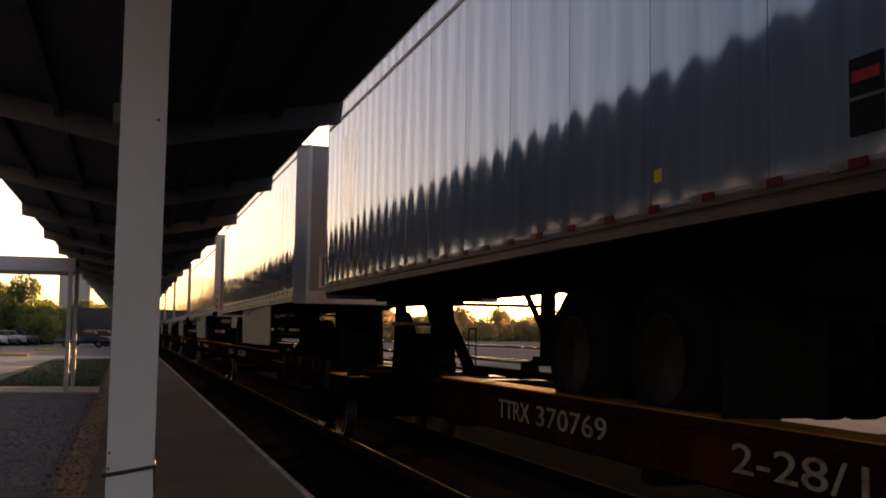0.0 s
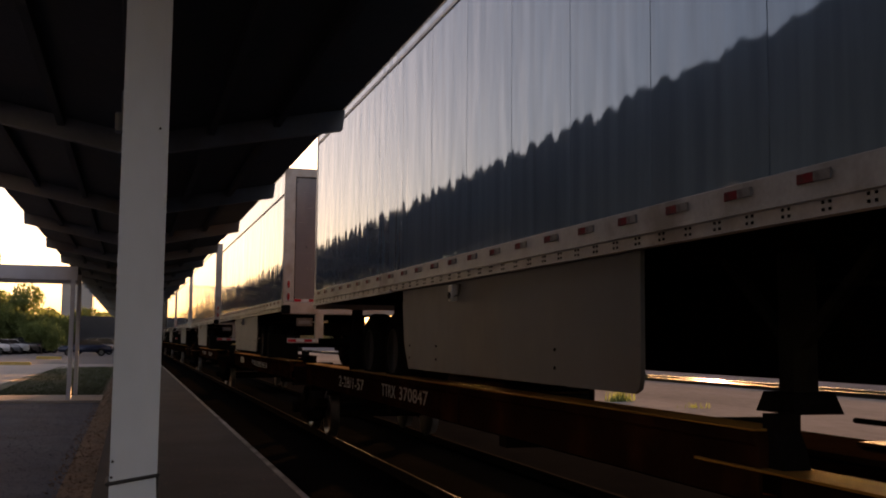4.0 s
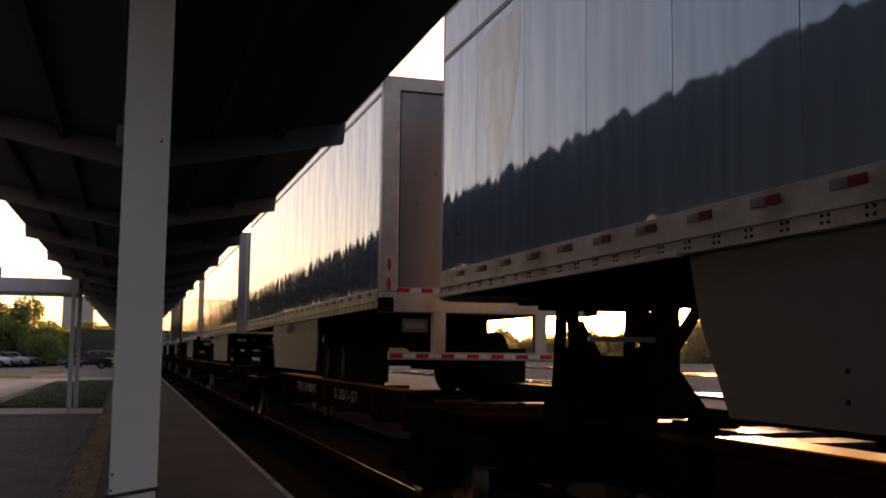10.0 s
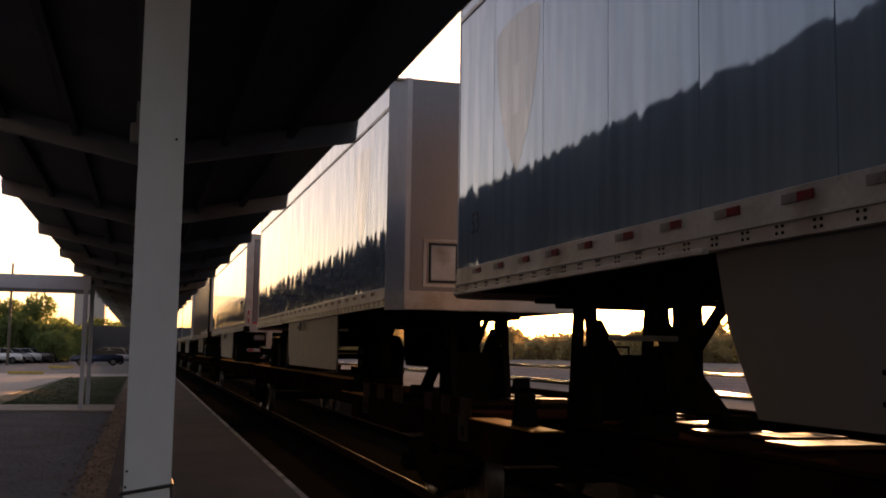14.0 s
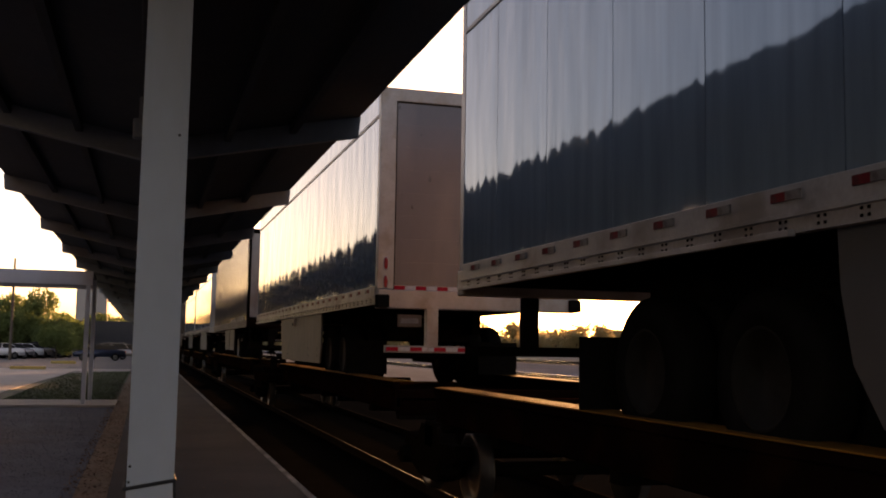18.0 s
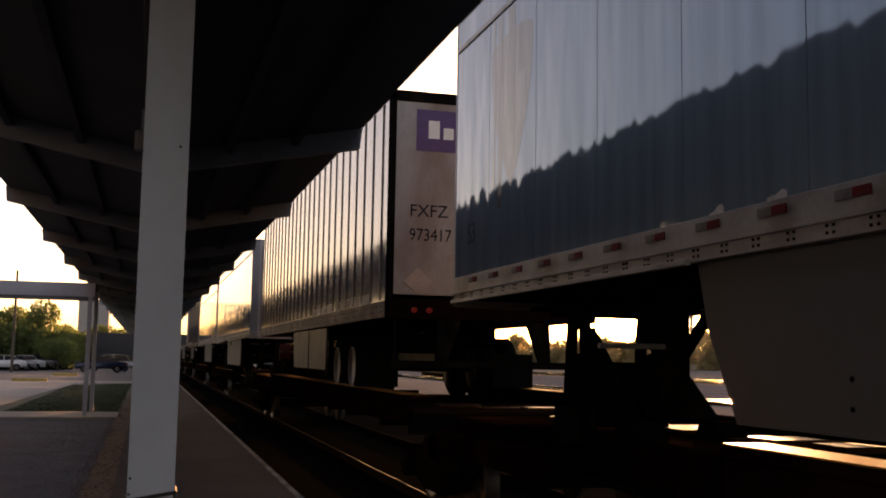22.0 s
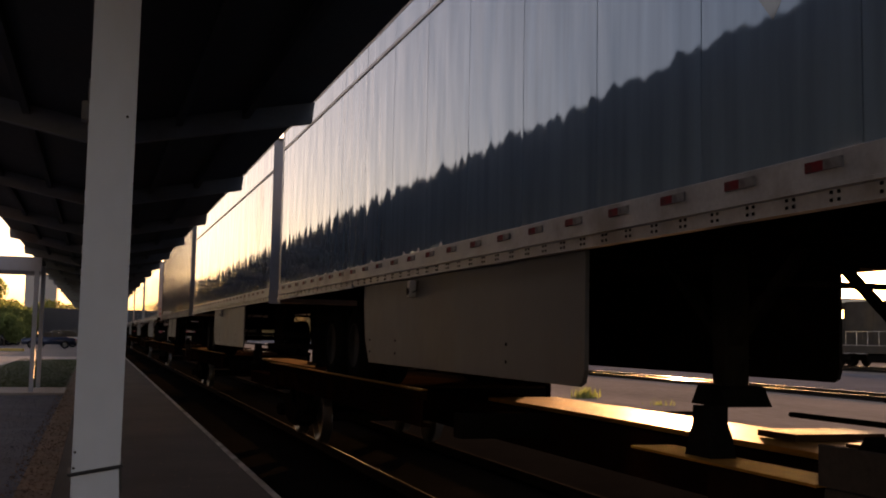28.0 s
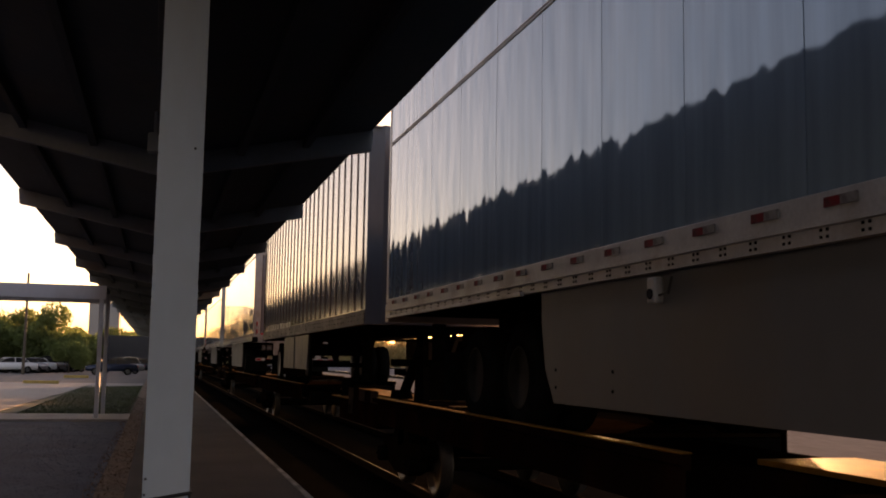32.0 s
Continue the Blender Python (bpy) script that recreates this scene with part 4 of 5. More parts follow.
def mesh_screen(th, x0, x1, y, z0, z1, pitch=0.045):
    """A screen of crossed wires in a bar frame, with one slanting stay."""
    bm = bmesh.new()
    w, h = x1 - x0, z1 - z0
    k = -h
    while k < w:
        for flip in (0, 1):
            a, b = max(0.0, k), min(w, k + h)
            p, q = (a, a - k), (b, b - k)
            if flip:
                p, q = (w - p[0], p[1]), (w - q[0], q[1])
            bar(bm, (x0 + p[0], y, z0 + p[1]), (x0 + q[0], y, z0 + q[1]), 0.006, 0.006)
        k += pitch
    scr = part("wire_screen", bm, M["steel"], th, "black diamond wire screen")
    part("screen_post", box(x0 - 0.03, x0, y - 0.02, y + 0.02, z0 - 0.05, z1 + 0.1), M["steel"], scr)
    part("screen_post", box(x1, x1 + 0.03, y - 0.02, y + 0.02, z0 - 0.05, z1 + 0.1), M["steel"], scr)
    part("screen_stay", bar(bmesh.new(), (x0, y + 0.02, z1 - 0.05), (x1, y + 0.02, z1 - 0.42), 0.03, 0.05), M["steel"], scr)


def spine_unit(y_rear, turn, end_gap, texts=(), hitch="plate", lip=1.05, sill_end=13.3, end_panel=(14.4, 16.7), panelled=True, rusty=False):
    th = thing("spine_car", "rusty brown spine car unit, sun and shade put into its deck colours", "flat car", group="spine cars of the train")
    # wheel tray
    part("wheel_deck", box(-1.19, 1.19, -1.0, 5.2, DECK - 0.04, DECK, 0.004), M["deck_dark"], th, "brown wheel deck coloured dark for shade")
    for sgn in (-1, 1):
        low = lip < 1.0
        runs = [(-1.0, 1.75), (1.79, 5.2)]
        if (sgn < 0) == (turn == 0):
            runs = [(-1.0, 1.75), (1.79, 8.4)] if low else [(-1.0, 1.75), (1.79, 8.2), (8.24, sill_end)]
        for a, b in runs:
            pts = [(sgn * 1.26, lip), (sgn * 1.275, lip - 0.01), (sgn * 1.275, lip - 0.06), (sgn * 1.255, lip - 0.08), (sgn * 1.255, lip - 0.36), (sgn * 1.16, lip - 0.37), (sgn * 1.16, lip - 0.33),
                   (sgn * 1.235, lip - 0.32), (sgn * 1.235, DECK), (sgn * 1.20, DECK), (sgn * 1.20, lip)]
            part("sill_flange", box(*sorted((sgn * (1.19 if low else 1.03), sgn * 1.272)), a + 0.01, b - 0.01, lip + 0.001, lip + 0.012, 0.003), M["car_deck"], th, "worn top flange of the sill, coloured sunlit gold")
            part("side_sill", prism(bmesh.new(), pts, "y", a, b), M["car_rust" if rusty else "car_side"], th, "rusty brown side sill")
    for y in (-0.9, 0.8, 3.4, 5.1, 9.3):
        part("cross_beam", box(-1.2, 1.2, y - 0.09, y + 0.09, DECK - 0.28, DECK - 0.05, 0.01), M["steel"], th)
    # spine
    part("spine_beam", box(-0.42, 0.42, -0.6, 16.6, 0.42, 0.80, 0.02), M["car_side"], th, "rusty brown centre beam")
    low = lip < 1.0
    # low cars: flange painted sunlit gold; the others take the shaded copy
    part("spine_flange", box(-0.36, 0.36, 7.6 if low else 9.6, 16.7, 0.80, 0.84, 0.006), M["car_deck" if low else "deck_dark"], th, "worn top flange coloured sunlit gold" if low else "top flange coloured dark for shade")
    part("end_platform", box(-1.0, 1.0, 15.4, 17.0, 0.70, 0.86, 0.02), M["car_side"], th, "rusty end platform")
    # side guides for containers
    near = -1 if turn == 0 else 1
    for y in (13.7,):
        for sgn in (-near,):
            part("outrigger", box(*sorted((sgn * 0.4, sgn * 1.22)), y - 0.14, y + 0.14, 0.60, 0.76, 0.01), M["car_side"], th)
            bm = prism(bmesh.new(), [(y - 0.17, 0.76), (y + 0.17, 0.76), (y + 0.12, 0.92), (y + 0.06, 0.98), (y + 0.06, 1.10), (y - 0.06, 1.10), (y - 0.06, 0.98), (y - 0.12, 0.92)], "x", *sorted((sgn * 0.98, sgn * 1.20)))
            part("container_pedestal", bm, M["steel"], th, "black bell-shaped container pedestal")
    # hitch
    hy = 15.15
    h = part("hitch_plate", box(-0.46, 0.46, hy - 0.45, hy + 0.45, 1.96, 2.02, 0.02), M["steel"], th)
    for sgn in (-1, 1):
        if hitch == "posts":
            part("hitch_leg", rod(rod(bmesh.new(), (sgn * 0.24, hy, 0.84), (sgn * 0.24, hy, 1.98), 0.05, 12), (sgn * 0.24, hy, 1.55), (sgn * 0.24, hy, 1.98), 0.085, 12), M["steel"], th, "slim black hitch column")
            part("hitch_foot", rod(bmesh.new(), (sgn * 0.24, hy, 0.84), (sgn * 0.24, hy, 1.06), 0.15, 14, 0.06), M["steel"], th, "bell-shaped hitch foot")
            continue
        bm = bmesh.new()
        if hitch == "truss":
            for d in (-1, 1):
                bar(bm, (sgn * 0.36, hy + d * 0.34, 0.84), (sgn * 0.30, hy + d * 0.10, 1.98), 0.07, 0.08)
            bar(bm, (sgn * 0.35, hy - 0.30, 1.02), (sgn * 0.33, hy + 0.22, 1.48), 0.05, 0.06)
            bar(bm, (sgn * 0.35, hy - 0.26, 1.36), (sgn * 0.35, hy + 0.26, 1.36), 0.05, 0.05)
        else:
            prism(bm, [(hy - 0.34, 0.84), (hy + 0.34, 0.84), (hy + 0.22, 1.58), (hy - 0.22, 1.58)], "x", *sorted((sgn * 0.30, sgn * 0.38)))
            for d in (-1, 1):
                bar(bm, (sgn * 0.34, hy + d * 0.19, 1.54), (sgn * 0.34, hy + d * 0.13, 1.98), 0.08, 0.09)
        part("hitch_leg", bm, M["steel"], th, "black hitch leg")
        part("hitch_strut", bar(bmesh.new(), (sgn * 0.30, hy - 0.1, 1.80), (sgn * 0.34, hy - 1.35, 0.86), 0.13, 0.10), M["steel"], th, "slanting hitch strut")
        part("hitch_foot", prism(bmesh.new(), [(hy - 1.62, 0.84), (hy - 1.15, 0.84), (hy - 1.25, 0.99), (hy - 1.50, 0.99)], "x", *sorted((sgn * 0.22, sgn * 0.48))), M["steel"], th)
    if hitch == "posts":
        part("hitch_crossbar", box(-1.5, 1.2, hy - 0.05, hy + 0.05, 1.20, 1.31, 0.01), M["steel"], th, "black bar across the hitch")
        part("tool_box", box(-1.17, -0.88, hy - 0.2, hy + 0.1, 1.50, 1.84, 0.01), M["steel"], th)
        for x, w, h in ((-0.78, 0.09, 0.26), (-0.98, 0.07, 0.12), (-0.56, 0.08, 0.10), (-1.12, 0.10, 0.18)):
            part("brake_valve", rod(box(x - w, x + w, hy - 0.55, hy - 0.35, 0.84, 0.84 + h, 0.015), (x, hy - 0.45, 0.84 + h), (x, hy - 0.45, 0.90 + h), 0.035, 8), M["steel"], th, "small black brake valve")
        part("tool_strap", bar(bmesh.new(), (-1.02, hy - 0.05, 1.82), (-1.02, hy - 0.05, 2.05), 0.22, 0.03), M["steel"], th)
        mesh_screen(th, -1.08, -0.76, hy + 0.9, 0.78, 1.86)
    elif hitch == "plate":
        part("hitch_web", prism(bmesh.new(), [(-0.34, 0.86), (0.34, 0.86), (0.34, 1.56), (0.20, 1.50), (-0.20, 1.50), (-0.34, 1.56)], "y", hy - 0.04, hy + 0.02), M["steel"], th)
    if hitch == "truss":
        cy, cz, cx = 16.72, 1.62, 0.20
        bm = bmesh.new()
        ring = [(math.cos(2 * math.pi * i / 28) * 0.28, math.sin(2 * math.pi * i / 28) * 0.28) for i in range(28)]
        for p, q in zip(ring, ring[1:] + ring[:1]):
            rod(bm, (cx, cy + p[0], cz + p[1]), (cx, cy + q[0], cz + q[1]), 0.018, 8)
        hw = part("brake_wheel", bm, M["steel"], th, "black hand brake wheel", True)
        for i in range(5):
            a = 2 * math.pi * i / 5 + 0.3
            part("spoke", bar(bmesh.new(), (cx, cy, cz), (cx, cy + 0.27 * math.cos(a), cz + 0.27 * math.sin(a)), 0.015, 0.04), M["steel"], hw)
        part("brake_housing", rod(rod(bmesh.new(), (cx + 0.08, cy, cz), (cx + 0.36, cy, cz), 0.27, 40), (cx, cy, cz), (cx + 0.1, cy, cz), 0.05, 10), M["hitch_red"], th, "dark red brake housing")
        part("brake_post", box(cx + 0.40, cx + 0.49, cy + 0.02, cy + 0.14, 0.8, 2.0, 0.01), M["steel"], th, "upright black brake post")
        part("brake_shaft", rod(bmesh.new(), (cx - 0.03, cy, cz), (cx + 0.3, cy, cz + 0.01), 0.02, 8), M["rim"], th)
        part("brake_lever", bar(bmesh.new(), (cx + 0.02, cy - 0.02, 0.84), (cx + 0.02, cy - 0.10, 1.42), 0.035, 0.05), M["steel"], th)
        bm = bmesh.new()
        for k in range(9):
            a = 0.06 if k % 2 else 0.0
            z = 0.90 + 0.055 * k
            for d in (-1, 1):
                bar(bm, (cx + 0.20 + d * (0.02 - a / 3), cy - 0.16 + d * a / 3, z), (cx + 0.20 + d * (0.02 - a / 3), cy - 0.16 + d * a / 3, z + 0.075), 0.014, 0.014)
        part("chain", bm, M["steel"], th, "hanging brake chain")
    pa, pb = end_panel
    step = (pb - pa) / 5
    if panelled:
        for i in range(5):
            part("end_panel", box(*sorted((near * 1.25, near * 1.274)), pa + i * step + 0.006, pa + (i + 1) * step - 0.006, 0.86, 1.045, 0.006), M["patch_grey" if i % 2 == 0 else "car_side"], th, "patched grey side panel" if i % 2 == 0 else "rusty side panel")
        part("end_flange", box(*sorted((near * 1.02, near * 1.274)), pa - 1.7, pa - 0.01, 0.848, 0.862, 0.003), M["car_deck"], th, "worn end flange coloured sunlit gold")
        plate = part("step_bracket", box(*sorted((near * 1.262, near * 1.28)), pa + 0.06, pa + 0.34, 0.62, 0.86, 0.02), M["patch_grey"], th, "pale step bracket with a dark disc for its hole")
        # the hole's darkness is painted as a black disc on the plate
        part("bracket_hole", rod(bmesh.new(), (near * 1.275, pa + 0.2, 0.72), (near * 1.284, pa + 0.2, 0.72), 0.06, 14), M["under"], plate)
    part("end_beam", box(*sorted((near * 0.9, near * 1.262)), pa - 0.9, pb, 0.50, 0.845 if panelled else 0.72, 0.01), M["car_side"], th, "rusty end side beam")
    # side beam beyond the hitch, and the plates and levers lying between the two
    part("far_beam", prism(bmesh.new(), [(-near * 1.16, 0.64), (-near * 1.26, 0.64), (-near * 1.26, 0.93), (-near * 1.275, 0.93), (-near * 1.275, 0.95), (-near * 1.10, 0.95), (-near * 1.10, 0.93), (-near * 1.16, 0.93)], "y", 12.6, 17.2), M["car_side"], th, "rusty flanged side beam")
    rng = random.Random(round(y_rear * 10))
    # plates added at random spots to stand for sun glints on the deck
    for i in range(7):
        y, x, w = 12.3 + 0.68 * i + rng.uniform(-0.1, 0.1), -near * rng.uniform(0.2, 0.75), rng.uniform(0.16, 0.34)
        part("deck_plate", box(x - w, x + w, y - 0.20, y + 0.22, 0.845, 0.862 + rng.uniform(0.0, 0.05), 0.006), M["plate_worn"], th, "worn steel deck plate added for the deck's glints")
    for i in range(4):
        y, x = -0.85 + 0.42 * i, -near * (0.95 - 0.42 * i)
        part("deck_plate", box(x - 0.26, x + 0.26, y - 0.14, y + 0.17, DECK - 0.01, DECK + 0.012 + 0.02 * (i % 2), 0.006), M["plate_worn"], th, "worn steel deck plate added for the deck's glints")
    part("brake_rod", rod(bmesh.new(), (-near * 0.72, 11.2, 0.92), (-near * 0.62, 15.6, 0.94), 0.022, 8), M["steel"], th)
    yp = pa - 1.1
    bm = prism(bmesh.new(), [(yp - 0.13, 0.862), (yp + 0.13, 0.862), (yp + 0.09, 0.98), (yp + 0.05, 1.04), (yp + 0.05, 1.14), (yp - 0.05, 1.14), (yp - 0.05, 1.04), (yp - 0.09, 0.98)], "x", *sorted((near * 1.06, near * 1.20)))
    part("container_pedestal", bm, M["steel"], th, "black bell-shaped container pedestal")
    bm = bmesh.new()
    fx = -near * 1.24
    for a, c in (((fx, 16.75, 0.8), (fx, 16.75, 1.6)), ((fx, 17.15, 0.8), (fx, 17.15, 1.6)), ((fx, 16.75, 1.6), (fx, 17.15, 1.6))):
        rod(bm, a, c, 0.012, 8)
    part("grab_iron", bm, M["steel"], th, "thin steel grab iron")
    part("grab_bracket", box(*sorted((-near * 0.9, -near * 1.25)), 16.6, 17.2, 0.74, 0.82, 0.01), M["steel"], th)
    bogie(th, 16.05 + end_gap / 2 if end_gap else -2.0, 1 if turn == 0 else -1)
    part("brake_pipe", rod(bmesh.new(), (-0.9, 9.6, 0.55), (-0.9, 15.3, 0.55), 0.03, 8), M["steel"], th)
    sgn = -1 if turn == 0 else 1
    for body, size, r, z, width in texts:
        lettering("letter", body, size, (sgn * 1.2565, r, z), "-x" if sgn < 0 else "+x", M["white"], th, "worn white letter", width=width)
    th.matrix_basis = pose(TRACK_X, y_rear, 0, 0, 0, turn)
    FLEET.append((th, TRACK_X, y_rear, turn))
    return th


UNIT_TEXT = {
    0: (("TTRX", 0.225, 7.68, 0.79, 0.72), ("370769", 0.225, 6.83, 0.79, 1.25), ("2-28/1-57", 0.225, 4.05, 0.79, 1.75)),
    1: (("TTRX", 0.225, 4.95, 0.79, 0.72), ("370847", 0.225, 5.83, 0.79, 1.25), ("2-28/1-57", 0.225, 2.1, 0.79, 1.75)),
    2: (("ALL PURPOSE SPINE CAR", 0.19, 5.2, 0.80, 2.45), ("TWIN", 0.14, 6.0, 0.85, 0.36), ("28'", 0.17, 5.5, 0.82, 0.24)),
    3: (("TTRX", 0.225, 7.12, 0.79, 0.72), ("370847", 0.225, 6.24, 0.79, 1.25), ("2-28/1-57", 0.225, 3.3, 0.79, 1.75)),
}
for i_, (kind_, y_, turn_) in enumerate(ORDER):
    spine_unit(y_, turn_, 2.8, UNIT_TEXT.get(i_, ()), hitch={7: "truss", 8: "posts"}.get(i_, "plate"), lip=0.95 if i_ >= 7 else 1.05, sill_end={0: 9.4, 2: 10.7, 3: 9.4, 5: 10.7}.get(i_, 13.3), end_panel=(15.5, 17.2) if i_ in (0, 3) else (14.4, 16.7), panelled=i_ not in (2, 5, 6, 8), rusty=i_ < 4)
# a worn company mark on one sill, as plain bars
for y_ in (8.78, 8.45, 8.12):
    part("mark_bar", box(-1.2585, -1.2545, y_ - 0.11, y_ + 0.11, 0.81, 0.98), M["white"], FLEET[len(ORDER) + 2][0], "worn white bar of a company mark")
# the middle bogies where two rear ends meet
REAR_MEETS = [38.0, 95.6, 187.8]
for y_ in REAR_MEETS:
    tr = thing("rail_bogie", "cast steel freight bogie under the coupled car ends", "bogie", group="bogies between the cars")
    bogie(tr, 0)
    part("coupler", box(-0.25, 0.25, -1.3, 1.3, 0.45, 0.75, 0.03), M["steel"], tr)
    part("end_sill", box(-1.2, 1.2, -1.25, -1.0, 0.62, 0.95, 0.02), M["car_side"], tr, "rusty end sill")
    part("end_sill", box(-1.2, 1.2, 1.0, 1.25, 0.62, 0.95, 0.02), M["car_side"], tr, "rusty end sill")
    tr.matrix_basis = pose(TRACK_X, y_, 0)
    FLEET.append((tr, TRACK_X, y_, 0))


# stock stretched sideways, wider than true, to fit the camera's view
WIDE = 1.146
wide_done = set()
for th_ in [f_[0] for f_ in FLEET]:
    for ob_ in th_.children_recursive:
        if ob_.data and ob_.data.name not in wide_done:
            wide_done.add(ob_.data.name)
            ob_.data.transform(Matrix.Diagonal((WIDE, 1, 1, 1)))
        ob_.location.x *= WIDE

# ---------------------------------------------------------------- ground and platform
def sheet(name, x0, x1, y0, y1, z, mat, label, category, drop=0.3):
    return solid(name, box(x0, x1, y0, y1, z - drop, z), mat, label, category, kind="structure")


ground = solid("ground", box(-1500, 1500, -1500, 1500, -1.2, -0.42), M["yard"], "pale gravel and dirt ground of the rail yard", "ground", kind="structure")
platform = solid("platform", box(-0.30, 1.62, -60, 150, -0.42, 0.0, 0.01), M["concrete"], "worn grey concrete station platform, deep shade put into its colour", "platform", kind="structure")
for i_ in range(70):
    e_ = part("edge_block", box(1.62, 1.69, -60 + 3 * i_ + 0.006, -57 + 3 * i_ - 0.006, -0.42, 0.004, 0.012), M["nosing"], platform, "pale worn platform edge block")
sheet("dirt_strip", -0.62, -0.30, -60, 150, -0.012, M["dirt"], "brown strip of dirt and dead leaves beside the platform", "dirt")
sheet("gravel_area", -40, -0.62, -60, 25.7, -0.03, M["gravel"], "blue-grey gravel area", "gravel")
walkway = sheet("walkway", -40, -0.62, 25.7, 28.2, 0.02, M["kerb"], "pale concrete walkway with raised kerb", "walkway")
sheet("lawn", -40, -0.62, 28.2, 57.5, -0.05, M["grass_soil"], "dark shaded lawn", "lawn")
drive = solid("driveway", prism(bmesh.new(), [(-40, 30.5), (-4.1, 30.5), (-3.5, 53), (-0.7, 57.5), (-0.7, 62), (-40, 62)], "z", -0.3, -0.035), M["drive"], "pale concrete driveway", "driveway", kind="structure")
sheet("parking_lot", -60, -0.7, 62, 140, -0.2, M["asphalt"], "grey asphalt parking lot", "parking lot")
ballast = solid("track_bed", box(1.69, 8.6, -80, 400, -0.7, -0.40), M["ballast"], "ballast of the near track, coloured dark for the shade", "ballast", kind="structure")


def track(name, x, z, y0, y1, ties=True):
    th = thing(name, "pair of shiny steel rails on wooden ties", "railway track", kind="structure")
    for sgn in (-1, 1):
        c = x + sgn * 0.945
        pts = [(c - 0.07, z - 0.17), (c + 0.07, z - 0.17), (c + 0.065, z - 0.15), (c + 0.012, z - 0.12), (c + 0.012, z - 0.05), (c + 0.037, z - 0.035), (c + 0.034, z), (c - 0.034, z), (c - 0.037, z - 0.035), (c - 0.012, z - 0.05), (c - 0.012, z - 0.12), (c - 0.065, z - 0.15)]
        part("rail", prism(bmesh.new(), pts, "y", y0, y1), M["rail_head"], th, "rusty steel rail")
        near_rail = name == "track_near"
        half = 0.012 if near_rail else 0.03
        if not (near_rail and sgn > 0):
            part("running_face", box(c - half, c + half, y0, y1, z + 0.0005, z + 0.004), M["rail_glint" if near_rail else "bright_rail"], th, "polished running face")
    if ties:
        # ties share the ballast colour with the shade in it
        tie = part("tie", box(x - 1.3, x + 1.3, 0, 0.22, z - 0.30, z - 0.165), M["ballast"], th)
        for i in range(70):
            again(tie, pose(0, -8 + 0.6 * i, 0))
    return th


sheet("yard_ballast", 27.6, 47.4, -200, 500, -0.36, M["yard_grey"], "blue-grey ballast between the yard tracks", "ballast")
track("track_near", TRACK_X, RAIL_Z, -80, 400)
track("track_second", 26.5, -0.25, -120, 400, False)
track("track_third", 48.5, -0.05, -120, 400, False)
track("track_fourth", 57.0, -0.15, -120, 400, False)

# loose stones and dead leaves
def scatter(name, label, category, mat, count, seed, x0, x1, y0, y1, z, size, flat):
    rng = random.Random(seed)
    verts, faces = [], []
    for _ in range(count):
        x, y = rng.uniform(x0, x1), y0 + (y1 - y0) * rng.random() ** 1.6
        s = size * rng.uniform(0.5, 1.3)
        n = Euler((rng.uniform(-0.5, 0.5), rng.uniform(-0.5, 0.5), rng.uniform(0, 6.3))).to_matrix()
        b = len(verts)
        if flat:
            for u, v, w in ((-s, 0, 0), (0, -s * 0.45, s * 0.2), (s, 0, 0), (0, s * 0.45, s * 0.2)):
                verts.append(Vector((x, y, z + 0.006)) + n @ Vector((u, v, w)))
            faces.append((b, b + 1, b + 2, b + 3))
        else:
            for u, v, w in ((-s, -s * 0.7, 0), (s, -s * 0.8, 0), (s * 0.8, s, 0), (-s * 0.9, s * 0.8, 0), (0.1 * s, 0, s * 0.8)):
                verts.append(Vector((x, y, z - 0.003)) + n @ Vector((u, v, w)))
            faces += [(b, b + 1, b + 4), (b + 1, b + 2, b + 4), (b + 2, b + 3, b + 4), (b + 3, b, b + 4)]
    me = bpy.data.meshes.new(name)
    me.from_pydata(verts, [], faces)
    me.materials.append(mat)
    return tagged(new(name, me), label, category, kind="stuff")


scatter("dead_leaves", "brown dead leaves along the platform side", "leaves", M["dirt"], 6000, 3, -0.75, -0.15, 4, 40, -0.012, 0.020, True)
scatter("platform_litter", "scattered grit and leaves on the platform", "litter", M["dirt"], 700, 4, -0.1, 1.6, 3, 40, 0.0, 0.014, True)
scatter("loose_stones", "coarse grey stones of the gravel area", "gravel", M["gravel"], 22000, 5, -4.5, -0.62, 4, 25.6, -0.03, 0.012, False)
scatter("lawn_grass", "short dark grass of the shaded lawn", "grass", M["grass"], 16000, 6, -3.5, -0.7, 28.3, 57, -0.045, 0.035, True)

def weed(x, y, h, n, seed):
    rng = random.Random(seed)
    verts, faces = [], []
    for _ in range(n):
        a, lean = rng.uniform(0, 6.3), rng.uniform(0.05, 0.5)
        bx, by = x + rng.gauss(0, 0.18), y + rng.gauss(0, 0.18)
        hh = h * rng.uniform(0.4, 1.1)
        b = len(verts)
        dx, dy = math.cos(a), math.sin(a)
        verts += [(bx - dy * 0.02, by + dx * 0.02, -0.43), (bx + dy * 0.02, by - dx * 0.02, -0.43), (bx + dx * lean * hh, by + dy * lean * hh, -0.42 + hh)]
        faces.append((b, b + 1, b + 2))
    me = bpy.data.meshes.new("weed_tuft")
    me.from_pydata(verts, [], faces)
    me.materials.append(M["leaf"])
    tagged(new("weed_tuft", me), "green weed tuft growing in the yard gravel", "weed", kind="stuff")


for x_, y_, h_, n_, k_ in ((15.5, 31.2, 0.38, 90, 1), (15.9, 31.7, 0.34, 90, 2), (15.2, 30.8, 0.28, 60, 3), (16.2, 27.5, 0.20, 40, 4)):
    weed(x_, y_, h_, n_, k_)

